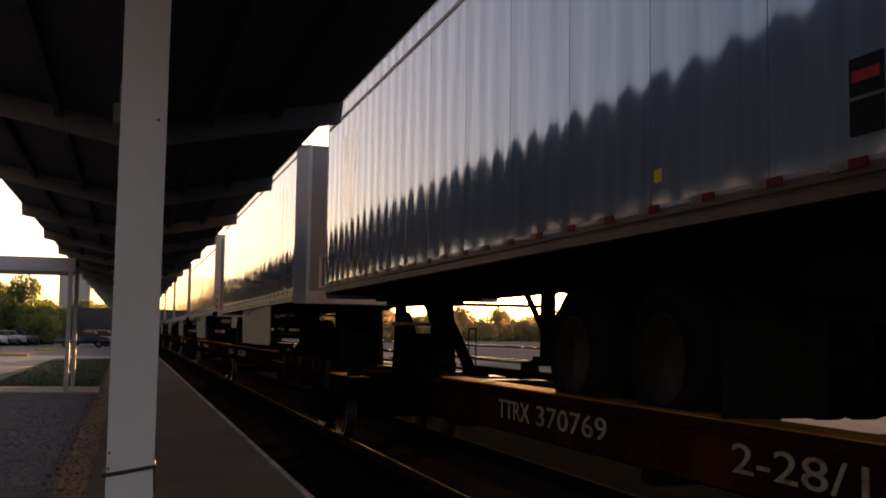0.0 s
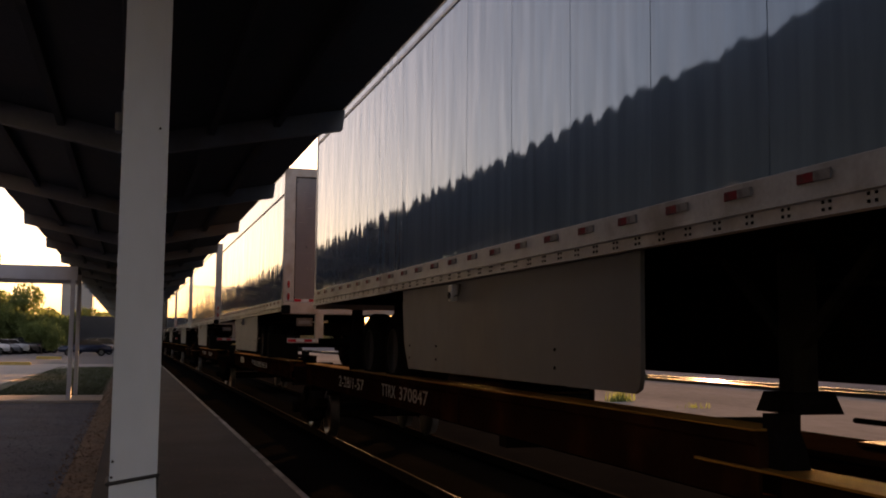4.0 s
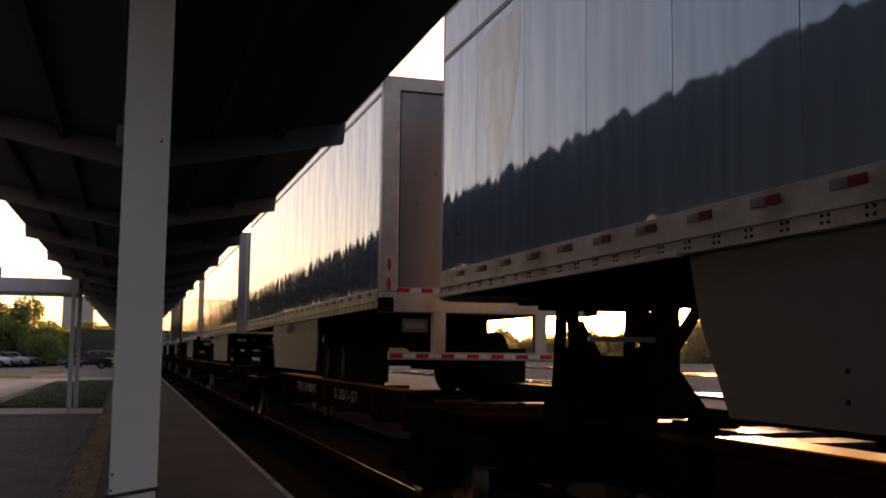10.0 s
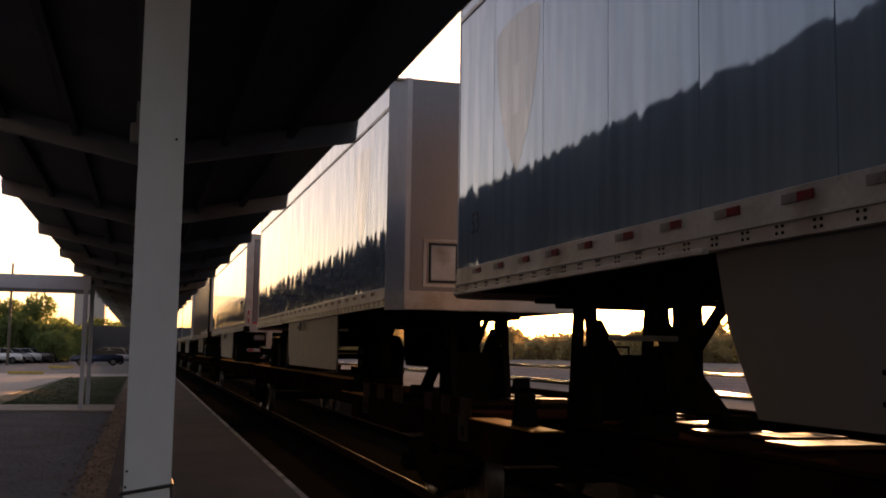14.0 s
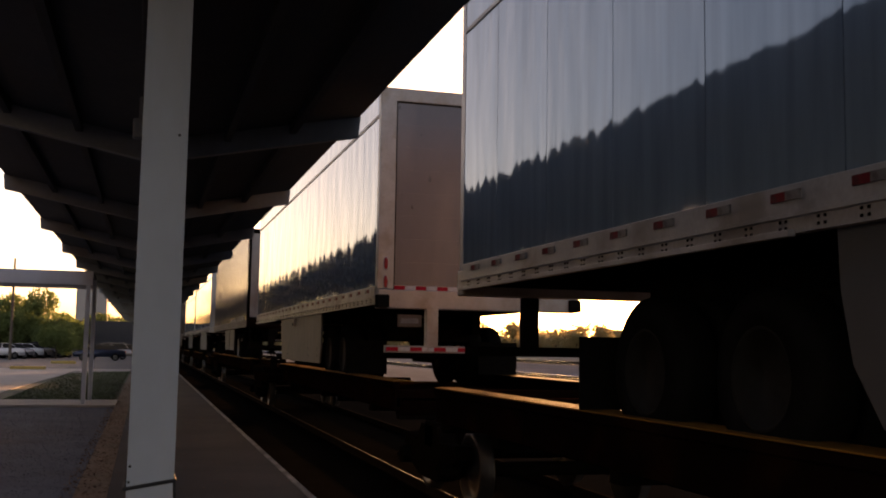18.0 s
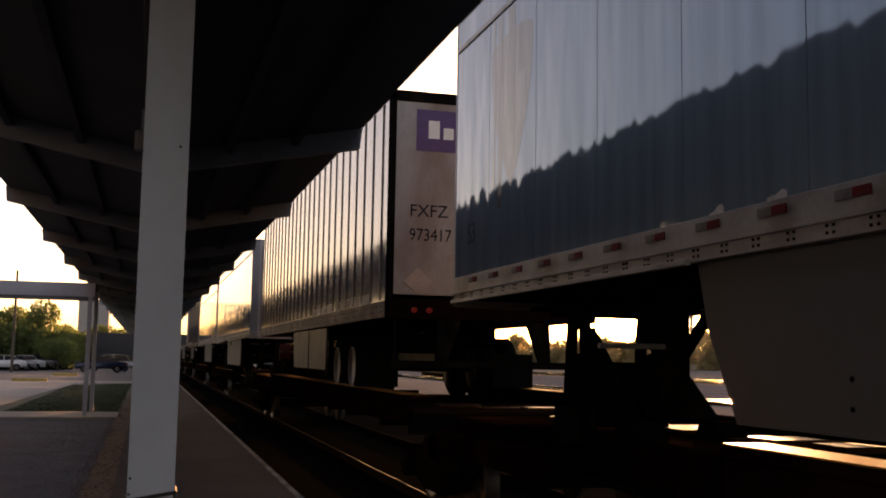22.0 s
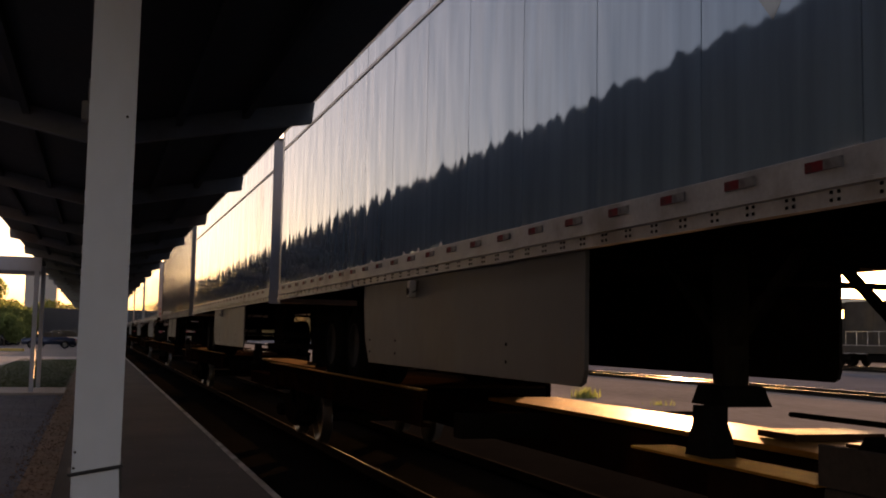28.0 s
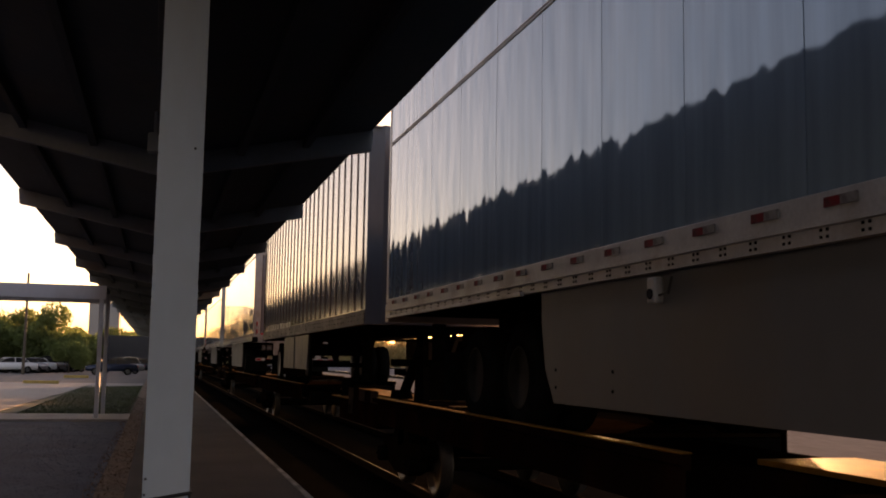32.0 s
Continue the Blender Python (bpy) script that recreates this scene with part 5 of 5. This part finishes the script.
# ---------------------------------------------------------------- canopy
SPAN = 5.0
canopy = thing("canopy", "long dark butterfly platform canopy on white steel posts", "canopy", kind="structure")
TIP = 1.88
for i_ in range(-4, 20):
    y_ = 4.65 + SPAN * i_
    # wide-flange post
    px = 0.036
    bm_ = boxes((px - 0.092, px + 0.100, y_ - 0.09, y_ - 0.076, 0.0, 3.20), (px - 0.092, px + 0.100, y_ + 0.076, y_ + 0.09, 0.0, 3.20), (px - 0.006, px + 0.006, y_ - 0.076, y_ + 0.076, 0.0, 3.20))
    if i_ == 0:
        post0 = part("post", bm_, M["post"], canopy, "white painted steel canopy post")
    else:
        part("post", bm_, M["post"], canopy, "white painted steel canopy post")
    part("post_base", box(px - 0.14, px + 0.14, y_ - 0.14, y_ + 0.14, 0.0, 0.02, 0.004), M["post"], canopy)
    for sgn in (-1, 1):
        bm_ = prism(bmesh.new(), [(0.0, 3.13), (sgn * TIP, 3.50), (sgn * (TIP + 0.02), 3.70), (0.0, 3.33)], "y", y_ - 0.05, y_ + 0.05)
        part("rafter", bm_, M["rafter"], canopy, "grey steel rafter with a cut tip")
for sgn in (-1, 1):
    for k_ in range(4):
        xa, xb = sgn * TIP * k_ / 4, sgn * TIP * (k_ + 1) / 4
        za, zb = 3.325 + 0.37 * k_ / 4, 3.325 + 0.37 * (k_ + 1) / 4
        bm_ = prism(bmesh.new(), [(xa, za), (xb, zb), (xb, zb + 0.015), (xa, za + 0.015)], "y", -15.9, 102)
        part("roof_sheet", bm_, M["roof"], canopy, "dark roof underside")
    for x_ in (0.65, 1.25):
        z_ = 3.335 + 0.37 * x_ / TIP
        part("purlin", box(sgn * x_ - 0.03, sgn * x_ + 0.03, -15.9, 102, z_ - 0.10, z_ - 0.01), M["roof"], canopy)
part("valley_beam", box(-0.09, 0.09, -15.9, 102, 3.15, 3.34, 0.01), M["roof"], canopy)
for z_, x_ in ((0.985, -0.045), (0.92, -0.048), (2.4, 0.10)):
    part("bolt", rod(bmesh.new(), (x_, 4.556, z_), (x_, 4.565, z_), 0.006, 8), M["cable"], canopy)
# strap round the near post
bm_ = bmesh.new()
loop_ = [(-0.065, 4.553, 0.893), (0.139, 4.553, 0.925), (0.139, 4.75, 0.925), (-0.065, 4.75, 0.893)]
for p_, q_ in zip(loop_, loop_[1:] + loop_[:1]):
    rod(bm_, p_, q_, 0.008, 8)
rod(bm_, (0.136, 4.55, 0.925), (0.141, 4.54, 0.82), 0.006, 8)
solid("cable_strap", bm_, M["cable"], "black cable tied round the white canopy post", "cable")
lamp_ = thing("canopy_lamp", "small dark lantern hanging under the canopy", "lamp")
part("lamp_body", box(-0.16, -0.04, 7.9, 8.02, 3.02, 3.17, 0.02), M["rafter"], lamp_)
part("lamp_stem", rod(bmesh.new(), (-0.10, 7.96, 3.17), (-0.10, 7.96, 3.34), 0.02, 8), M["rafter"], lamp_)

# cross walkway roof
cross = thing("walkway_roof", "pale flat walkway roof on white steel posts beside the platform", "walkway roof", kind="structure")
part("front_beam", box(-40, -1.26, 26.1, 26.25, 2.85, 3.18, 0.01), M["post"], cross, "pale painted front beam")
part("back_beam", box(-40, -1.26, 28.0, 28.15, 2.85, 3.18, 0.01), M["post"], cross)
part("deck", box(-40, -1.26, 26.25, 28.0, 3.08, 3.16), M["roof"], cross)
part("soffit_lip", box(-40, -1.26, 26.12, 26.30, 2.76, 2.85, 0.006), M["rafter"], cross)
for x_ in (-1.36, -8.0, -15.0):
    for y_, d_ in ((26.18, 0.0), (28.07, 0.06)):
        part("post", box(x_ + d_ - 0.05, x_ + d_ + 0.05, y_ - 0.07, y_ + 0.07, 0.02, 2.87, 0.008), M["post"], cross, "white steel post")

# unseen wall, added left of the view to keep skylight off the platform
solid("wall_west", box(-5.0, -4.6, 1.0, 25.5, -0.4, 5.7), M["station_wall"], "plain grey wall added out of view to block skylight", "wall", kind="structure")

# ---------------------------------------------------------------- trees
def make_tree(name, seed, h, spread, leaves, size, leafmat, label, low=0.32):
    rng = random.Random(seed)
    th = thing(name, label, "tree", group="trees")
    bm = bmesh.new()
    top = h * 0.55
    rod(bm, (0, 0, -0.4), (rng.uniform(-.2, .2), rng.uniform(-.2, .2), top), 0.035 * h, 8, 0.015 * h)
    blobs = []
    for i in range(9):
        a = rng.uniform(0, 6.28)
        r = spread * rng.uniform(0.25, 0.75)
        z = h * rng.uniform(low, 0.88)
        k = 1.0 - abs(z / h - 0.5) * 0.9
        c = Vector((r * k * math.cos(a), r * k * math.sin(a), z))
        rod(bm, (0, 0, z * 0.55), c, 0.012 * h, 6, 0.004 * h)
        blobs.append((c, spread * rng.uniform(0.28, 0.48)))
    blobs.append((Vector((0, 0, h * 0.84)), spread * 0.4))
    part("trunk", bm, M["bark"], th)
    verts, faces = [], []
    for i in range(leaves):
        c, r = blobs[rng.randrange(len(blobs))]
        d = Vector((rng.gauss(0, 1), rng.gauss(0, 1), rng.gauss(0, 0.8))).normalized()
        p = c + d * r * (0.55 + 0.5 * rng.random() ** 0.6)
        n = Euler((rng.uniform(0, 6.3), rng.uniform(0, 6.3), rng.uniform(0, 6.3))).to_matrix()
        s = size * rng.uniform(0.5, 1.2)
        b = len(verts)
        for u, v in ((-s, 0), (0, -s * 0.5), (s, 0), (0, s * 0.5)):
            verts.append(p + n @ Vector((u, v, s * 0.15 * (u == 0))))
        faces.append((b, b + 1, b + 2, b + 3))
    me = bpy.data.meshes.new("crown")
    me.from_pydata(verts, [], faces)
    me.materials.append(leafmat)
    cr = new("crown", me)
    cr.parent = th
    return th


near_trees = [make_tree("tree", s_, h_, w_, 6500, 0.17, M["leaf"], "green leafy tree, used at the parking lot edge and in the added row", 0.18) for s_, h_, w_ in ((1, 6.4, 3.2), (2, 5.4, 3.4), (3, 3.4, 2.8))]
spots = [(-11.2, 122, 0, 1.15), (-14.6, 124, 1, 1.15), (-17.6, 125, 0, 1.0), (-20.6, 122, 1, 1.15), (-24.0, 124, 0, 1.05), (-8.6, 126, 2, 1.1), (-12.7, 119, 2, 1.3), (-16.2, 118, 2, 1.4), (-19.4, 117, 2, 1.4), (-27.5, 122, 1, 1.25), (-31.5, 124, 0, 1.15), (-9.6, 118, 2, 1.15), (-9.4, 131, 1, 0.85), (-22.8, 118, 2, 1.4), (-8.2, 107, 2, 0.8), (-6.0, 140, 1, 0.9), (-3.6, 200, 0, 0.9), (-5.2, 210, 1, 1.1)]
# row added out of view behind the added wall, sized for the trailers' reflections
spots += [(-10.2, 3.0, 0, 1.28), (-10.8, 7.5, 1, 1.52), (-10.0, 12.0, 0, 1.31), (-10.9, 16.5, 0, 1.36), (-10.1, 21.0, 1, 1.50), (-11.0, 26.0, 0, 1.34), (-11.6, 31.5, 1, 1.62), (-12.2, 37.5, 0, 1.45)]
used = set()
for x_, y_, k_, s_ in spots:
    m_ = pose(x_, y_, -0.1, 0, 0, (x_ * 37) % 360) @ Matrix.Diagonal((s_, s_, s_, 1))
    if k_ in used:
        o_ = copy_thing(near_trees[k_], pose(x_, y_, -0.1, 0, 0, (x_ * 37) % 360))
        o_.scale = (s_, s_, s_)
    else:
        near_trees[k_].matrix_basis = m_
        used.add(k_)

far_trees = [make_tree("yard_tree", s_, h_, w_, 1700, 0.62, M["leaf_far"], "tree beyond the rail yard against the low sun, haze put into its colour", 0.10) for s_, h_, w_ in ((11, 11.0, 6.5), (12, 9.0, 7.0), (13, 12.5, 6.0))]
rng_ = random.Random(77)
n_ = 0
for i_ in range(110):
    az_ = radians(2 + i_ * 0.56 + rng_.uniform(-0.3, 0.3))
    d_ = rng_.uniform(285, 340)
    deg_ = math.degrees(az_)
    s_ = rng_.uniform(0.55, 0.80)
    if 29.8 < deg_ < 31.6 or 33.6 < deg_ < 34.9:
        s_ = 1.0
    k_ = n_ % 3
    m_ = pose(d_ * math.sin(az_), d_ * math.cos(az_), -0.5, 0, 0, rng_.uniform(0, 360))
    if n_ < 3:
        far_trees[k_].matrix_basis = m_ @ Matrix.Diagonal((s_, s_, s_, 1))
    else:
        o_ = copy_thing(far_trees[k_], m_)
        o_.scale = (s_ * 1.1, s_ * 1.1, s_)
    n_ += 1

# a low continuous belt of woods behind the yard
rng_ = random.Random(5)
verts_, faces_ = [], []
for i_ in range(34000):
    az_ = radians(rng_.uniform(0, 68))
    d_ = rng_.uniform(318, 345)
    top_ = 6.2 + 1.3 * math.sin(az_ * 31) + 0.9 * math.sin(az_ * 83 + 1) + 0.6 * math.sin(az_ * 190)
    c_ = Vector((d_ * math.sin(az_), d_ * math.cos(az_), -0.4 + top_ * (1 - rng_.random() ** 1.7)))
    n_ = Euler((rng_.uniform(0, 6.3), rng_.uniform(0, 6.3), rng_.uniform(0, 6.3))).to_matrix()
    s_ = rng_.uniform(0.6, 1.3)
    b_ = len(verts_)
    for u_, v_ in ((-s_, 0), (0, -s_ * 0.6), (s_, 0), (0, s_ * 0.6)):
        verts_.append(c_ + n_ @ Vector((u_, v_, s_ * 0.2 * (u_ == 0))))
    faces_.append((b_, b_ + 1, b_ + 2, b_ + 3))
me_ = bpy.data.meshes.new("distant_woods")
me_.from_pydata(verts_, [], faces_)
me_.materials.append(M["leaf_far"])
tagged(new("distant_woods", me_), "olive belt of woods beyond the rail yard, haze put into its colour", "woods", kind="stuff")

# ---------------------------------------------------------------- buildings far off
def building(name, x, y, w, d, h, mat, label, rows, cols, turn=0.0, win=None):
    th = thing(name, label, "building", pose(x, y, -0.4, 0, 0, turn))
    part("wall", box(0, w, 0, d, 0, h, 0.05), mat, th)
    part("roof_edge", box(-0.1, w + 0.1, -0.1, d + 0.1, h, h + 0.35, 0.03), M["bldg_dark"], th)
    if rows:
        for r in range(rows):
            for c in range(cols):
                x0 = w * (c + 0.3) / cols
                z0 = h * (r + 0.35) / rows
                part("window", box(x0, x0 + w * 0.4 / cols, -0.04, 0.02, z0, z0 + h * 0.4 / rows), win or M["glass"], th)
    return th


building("office_tower", -13.3, 215, 5.8, 9, 12.2, M["bldg"], "plain grey concrete tower behind the trees", 0, 0)
building("white_shed", 153, 241.5, 18.3, 9, 3.6, M["bldg_white"], "long low white shed across the rail yard", 0, 0, -35)
bridge = thing("road_bridge", "dark concrete road bridge far behind the parking lot", "bridge", pose(-9.3, 150, 0))
part("girder", box(0, 24, 0, 8, 2.3, 3.3, 0.05), M["bldg_dark"], bridge)
part("parapet", box(0, 24, -0.2, 0, 3.2, 3.95, 0.03), M["bldg_dark"], bridge)
for x_ in (0.5, 7, 14, 21):
    part("pier", box(x_, x_ + 1.2, 1, 7, -0.5, 2.3, 0.05), M["bldg_dark"], bridge)


def box_trailer(x, y, turn, mat, label):
    th = thing("parked_trailer", label, "trailer", pose(x, y, 0, 0, 0, turn))
    part("body", box(0, 14, 0, 2.5, 1.1, 4.0, 0.03), mat, th)
    for k in (1.0, 2.2):
        part("tyre", rod(bmesh.new(), (k + 0.2, 0.0, 0.45), (k + 0.2, 0.3, 0.45), 0.5, 16), M["tyre"], th)
    part("leg", box(11, 11.15, 0.3, 0.45, -0.04, 1.1), M["under"], th)
    return th


box_trailer(-9.0, 131, 0, M["truck_blue"], "dull blue box trailer parked behind the cars")
box_trailer(-4.0, 134, 8, M["truck_red"], "dull red box trailer parked behind the cars")

# poles
def pole(x, y, h, label, arms=True):
    th = thing("utility_pole", label, "pole", pose(x, y, -0.4))
    part("shaft", rod(bmesh.new(), (0, 0, 0), (0, 0, h), 0.14, 10, 0.09), M["bark"], th)
    if arms:
        part("crossarm", box(-1.1, 1.1, -0.06, 0.06, h - 0.9, h - 0.75), M["bark"], th)
        for d in (-1.0, 0, 1.0):
            part("insulator", rod(bmesh.new(), (d, 0, h - 0.75), (d, 0, h - 0.5), 0.05, 8), M["bldg_white"], th)
    return th


pole(-11.1, 96, 9.0, "dark timber utility pole above the trees", False)
pole(-11.6, 150, 5.4, "slim pole far behind the trees", False)
pole(-12.2, 152, 5.0, "slim pole far behind the trees", False)
tower_ = thing("water_tower", "pale mushroom-shaped water tower beyond the woods", "water tower", pose(147.5, 261.2, -0.4))
bm_ = bmesh.new()
bmesh.ops.create_uvsphere(bm_, u_segments=32, v_segments=16, radius=1, matrix=Matrix.Translation((0, 0, 17.9)) @ Matrix.Diagonal((4.3, 4.3, 2.7, 1)))
part("tank", bm_, M["bldg"], tower_, "pale rounded water tank", True)
part("stem", rod(rod(bmesh.new(), (0, 0, 0), (0, 0, 15.0), 0.5, 16), (0, 0, 14.6), (0, 0, 16.2), 0.5, 16, 2.0), M["bldg"], tower_)
part("stem_base", rod(bmesh.new(), (0, 0, 0), (0, 0, 2.0), 1.6, 16, 0.5), M["bldg"], tower_)

# ---------------------------------------------------------------- parked cars
def make_car(name, mat, label, x, y, turn, suv=False):
    th = thing(name, label, "car", pose(x, y, -0.2, 0, 0, turn), group="parked cars")
    hgt = 1.62 if suv else 1.42
    lower = [(-2.25, 0.35), (2.2, 0.35), (2.28, 0.55), (2.22, 0.80), (1.25, 0.98), (-1.75, 1.0), (-2.22, 0.92), (-2.3, 0.6)]
    bm = prism(bmesh.new(), lower, "y", -0.86, 0.86)
    bmesh.ops.bevel(bm, geom=bm.edges[:], offset=0.05, segments=2, affect='EDGES')
    part("body", bm, mat, th, smooth=True)
    back = -1.95 if suv else -1.55
    cab = [(1.15, 0.97), (0.45, hgt - 0.04), (-0.2, hgt), (back + 0.45, hgt - 0.05), (back, 0.98)]
    bm = prism(bmesh.new(), cab, "y", -0.72, 0.72)
    part("glasshouse", bm, M["glass"], th, "dark car windows")
    bm = prism(bmesh.new(), [(0.5, hgt - 0.06), (0.42, hgt - 0.01), (-0.2, hgt + 0.02), (back + 0.42, hgt - 0.03), (back + 0.35, hgt - 0.08)], "y", -0.70, 0.70)
    part("roof", bm, mat, th)
    for yy in (-0.73, 0.73):
        for a, b in (((1.17, 0.96), (0.45, hgt - 0.03)), ((-0.3, 0.97), (-0.3, hgt)), ((back - 0.02, 0.97), (back + 0.45, hgt - 0.04))):
            part("pillar", bar(bmesh.new(), (a[0], yy, a[1]), (b[0], yy, b[1]), 0.06, 0.03), mat, th)
    for wx in (-1.4, 1.4):
        for sgn in (-1, 1):
            t = part("tyre", rod(bmesh.new(), (wx, sgn * 0.68, 0.33), (wx, sgn * 0.88, 0.33), 0.33, 20), M["tyre"], th)
            part("rim", rod(bmesh.new(), (wx, sgn * 0.87, 0.33), (wx, sgn * 0.89, 0.33), 0.20, 14), M["rim"], t)
    for sgn in (-1, 1):
        part("headlight", box(2.10, 2.26, sgn * 0.65 - 0.14, sgn * 0.65 + 0.14, 0.66, 0.78, 0.02), M["silver"], th)
        part("taillight", box(-2.30, -2.2, sgn * 0.68 - 0.12, sgn * 0.68 + 0.12, 0.72, 0.86, 0.02), M["lens"], th)
    return th


make_car("sedan", M["car_blue"], "dark blue sedan parked across the lot", -3.9, 99.0, 180)
make_car("hatchback", M["car_silver"], "silver hatchback parked behind the sedan", -3.4, 106.0, 180, True)
make_car("sedan", M["car_black"], "black sedan parked at the end of the lot", -1.6, 110.0, 180)
for i_, (m_, n_) in enumerate(((M["car_white"], "white"), (M["car_silver"], "silver"), (M["car_white"], "white"), (M["car_silver"], "silver grey"), (M["car_black"], "black"), (M["car_black"], "black"), (M["car_silver"], "silver"))):
    make_car("suv" if i_ in (4, 5) else "sedan", m_, n_ + " car parked in a row before the trees", -12.9 + 0.62 * i_, 101.5 + 2.3 * i_, 200, i_ in (4, 5))
for x_, y_ in ((-6.0, 60.0), (-5.9, 84), (-9.0, 60)):
    solid("parking_kerb", box(x_ - 0.9, x_ + 0.9, y_ - 0.09, y_ + 0.09, -0.2 if y_ > 62 else -0.035, 0.0 if y_ > 62 else 0.12, 0.02), M["kerb_yellow"], "yellow painted concrete parking kerb", "kerb", group="parking kerbs")

# ---------------------------------------------------------------- locomotive across the yard
loco = thing("locomotive", "dark grey diesel locomotive standing across the yard", "locomotive", pose(57.0, 71.7, -0.15, 0, 0, 180))
part("frame", box(-1.55, 1.55, 0.0, 19, 1.05, 1.65, 0.03), M["loco"], loco)
cabin = part("cab", box(-1.5, 1.5, 1.7, 4.4, 1.65, 3.75, 0.06), M["loco"], loco)
part("cab_header", box(-1.5, 1.5, 1.7, 4.4, 4.5, 4.95, 0.04), M["loco"], loco)
for x_ in (-1.5, -0.2, 1.22):
    for y_ in (1.7, 4.15):
        part("cab_pillar", box(x_, x_ + 0.28, y_, y_ + 0.25, 3.75, 4.5), M["loco"], loco)
for x_ in (-1.5, 1.4):
    part("cab_pillar", box(x_, x_ + 0.1, 2.95, 3.2, 3.75, 4.5), M["loco"], loco)
part("low_nose", prism(bmesh.new(), [(0.35, 1.65), (1.7, 1.65), (1.7, 3.5), (0.75, 3.35), (0.40, 3.0)], "x", -0.95, 0.95), M["loco"], loco)
part("step_rail", boxes((-1.45, -1.41, 0.0, 0.04, 0.6, 2.7), (1.41, 1.45, 0.0, 0.04, 0.6, 2.7), (-1.45, 1.45, 0.0, 0.04, 2.64, 2.70)), M["car_silver"], loco)
part("walkway_edge", box(-1.58, 1.58, -0.05, 19, 1.60, 1.68, 0.01), M["bldg_dark"], loco, "dusty walkway edge")
part("cab_roof", prism(bmesh.new(), [(-1.6, 4.95), (-1.0, 5.35), (1.0, 5.35), (1.6, 4.95)], "y", 1.6, 4.5), M["car_silver"], loco, "pale cab roof")
part("long_hood", box(-0.95, 0.95, 4.4, 18.2, 1.65, 5.05, 0.1), M["loco"], loco)
for i_ in range(10):
    part("hood_door", box(0.94, 0.97, 5.4 + i_ * 1.2, 6.4 + i_ * 1.2, 1.8, 4.4, 0.01), M["loco"], loco)
part("roof_fan", rod(bmesh.new(), (0, 15, 5.0), (0, 15, 5.2), 0.7, 16), M["loco"], loco)
part("roof_fan", rod(bmesh.new(), (0, 12.8, 5.0), (0, 12.8, 5.2), 0.7, 16), M["loco"], loco)
part("fuel_tank", box(-1.3, 1.3, 7.2, 11.8, 0.35, 1.05, 0.15), M["under"], loco)
part("pilot", box(-1.5, 1.5, -0.2, 0.15, 0.2, 1.6, 0.03), M["loco"], loco)
for y_ in (3.4, 15.5):
    part("bogie_frame", box(-1.2, 1.2, y_ - 2.0, y_ + 2.0, 0.45, 0.95, 0.05), M["under"], loco)
    for d_ in (-1.4, 0, 1.4):
        for sgn in (-1, 1):
            part("wheel", rod(bmesh.new(), (sgn * 0.7, y_ + d_, 0.5), (sgn * 0.84, y_ + d_, 0.5), 0.5, 20), M["under"], loco)
for sgn in (-1, 1):
    bm_ = bmesh.new()
    for i_ in range(12):
        rod(bm_, (sgn * 1.5, 5.2 + i_ * 1.2, 1.65), (sgn * 1.5, 5.2 + i_ * 1.2, 2.7), 0.02, 6)
    rod(bm_, (sgn * 1.5, 5.2, 2.7), (sgn * 1.5, 18.4, 2.7), 0.02, 6)
    part("handrail", bm_, M["car_silver"], loco)


# ---------------------------------------------------------------- what moves
def motions():
    for th, x, y, turn in FLEET:
        walk(th, [(t, pose(x, y - s, 0, 0, 0, turn)) for t, s in TRAVEL])
    ts, ss = [r[0] for r in TRAVEL], [r[1] for r in TRAVEL]
    for ax, y, facing in ROLLING:
        walk(ax, [(k / 10, pose(0, y, RAIL_Z + 0.42, facing * math.degrees(float(np.interp(k / 10, ts, ss)) / 0.42))) for k in range(321)])


motions()
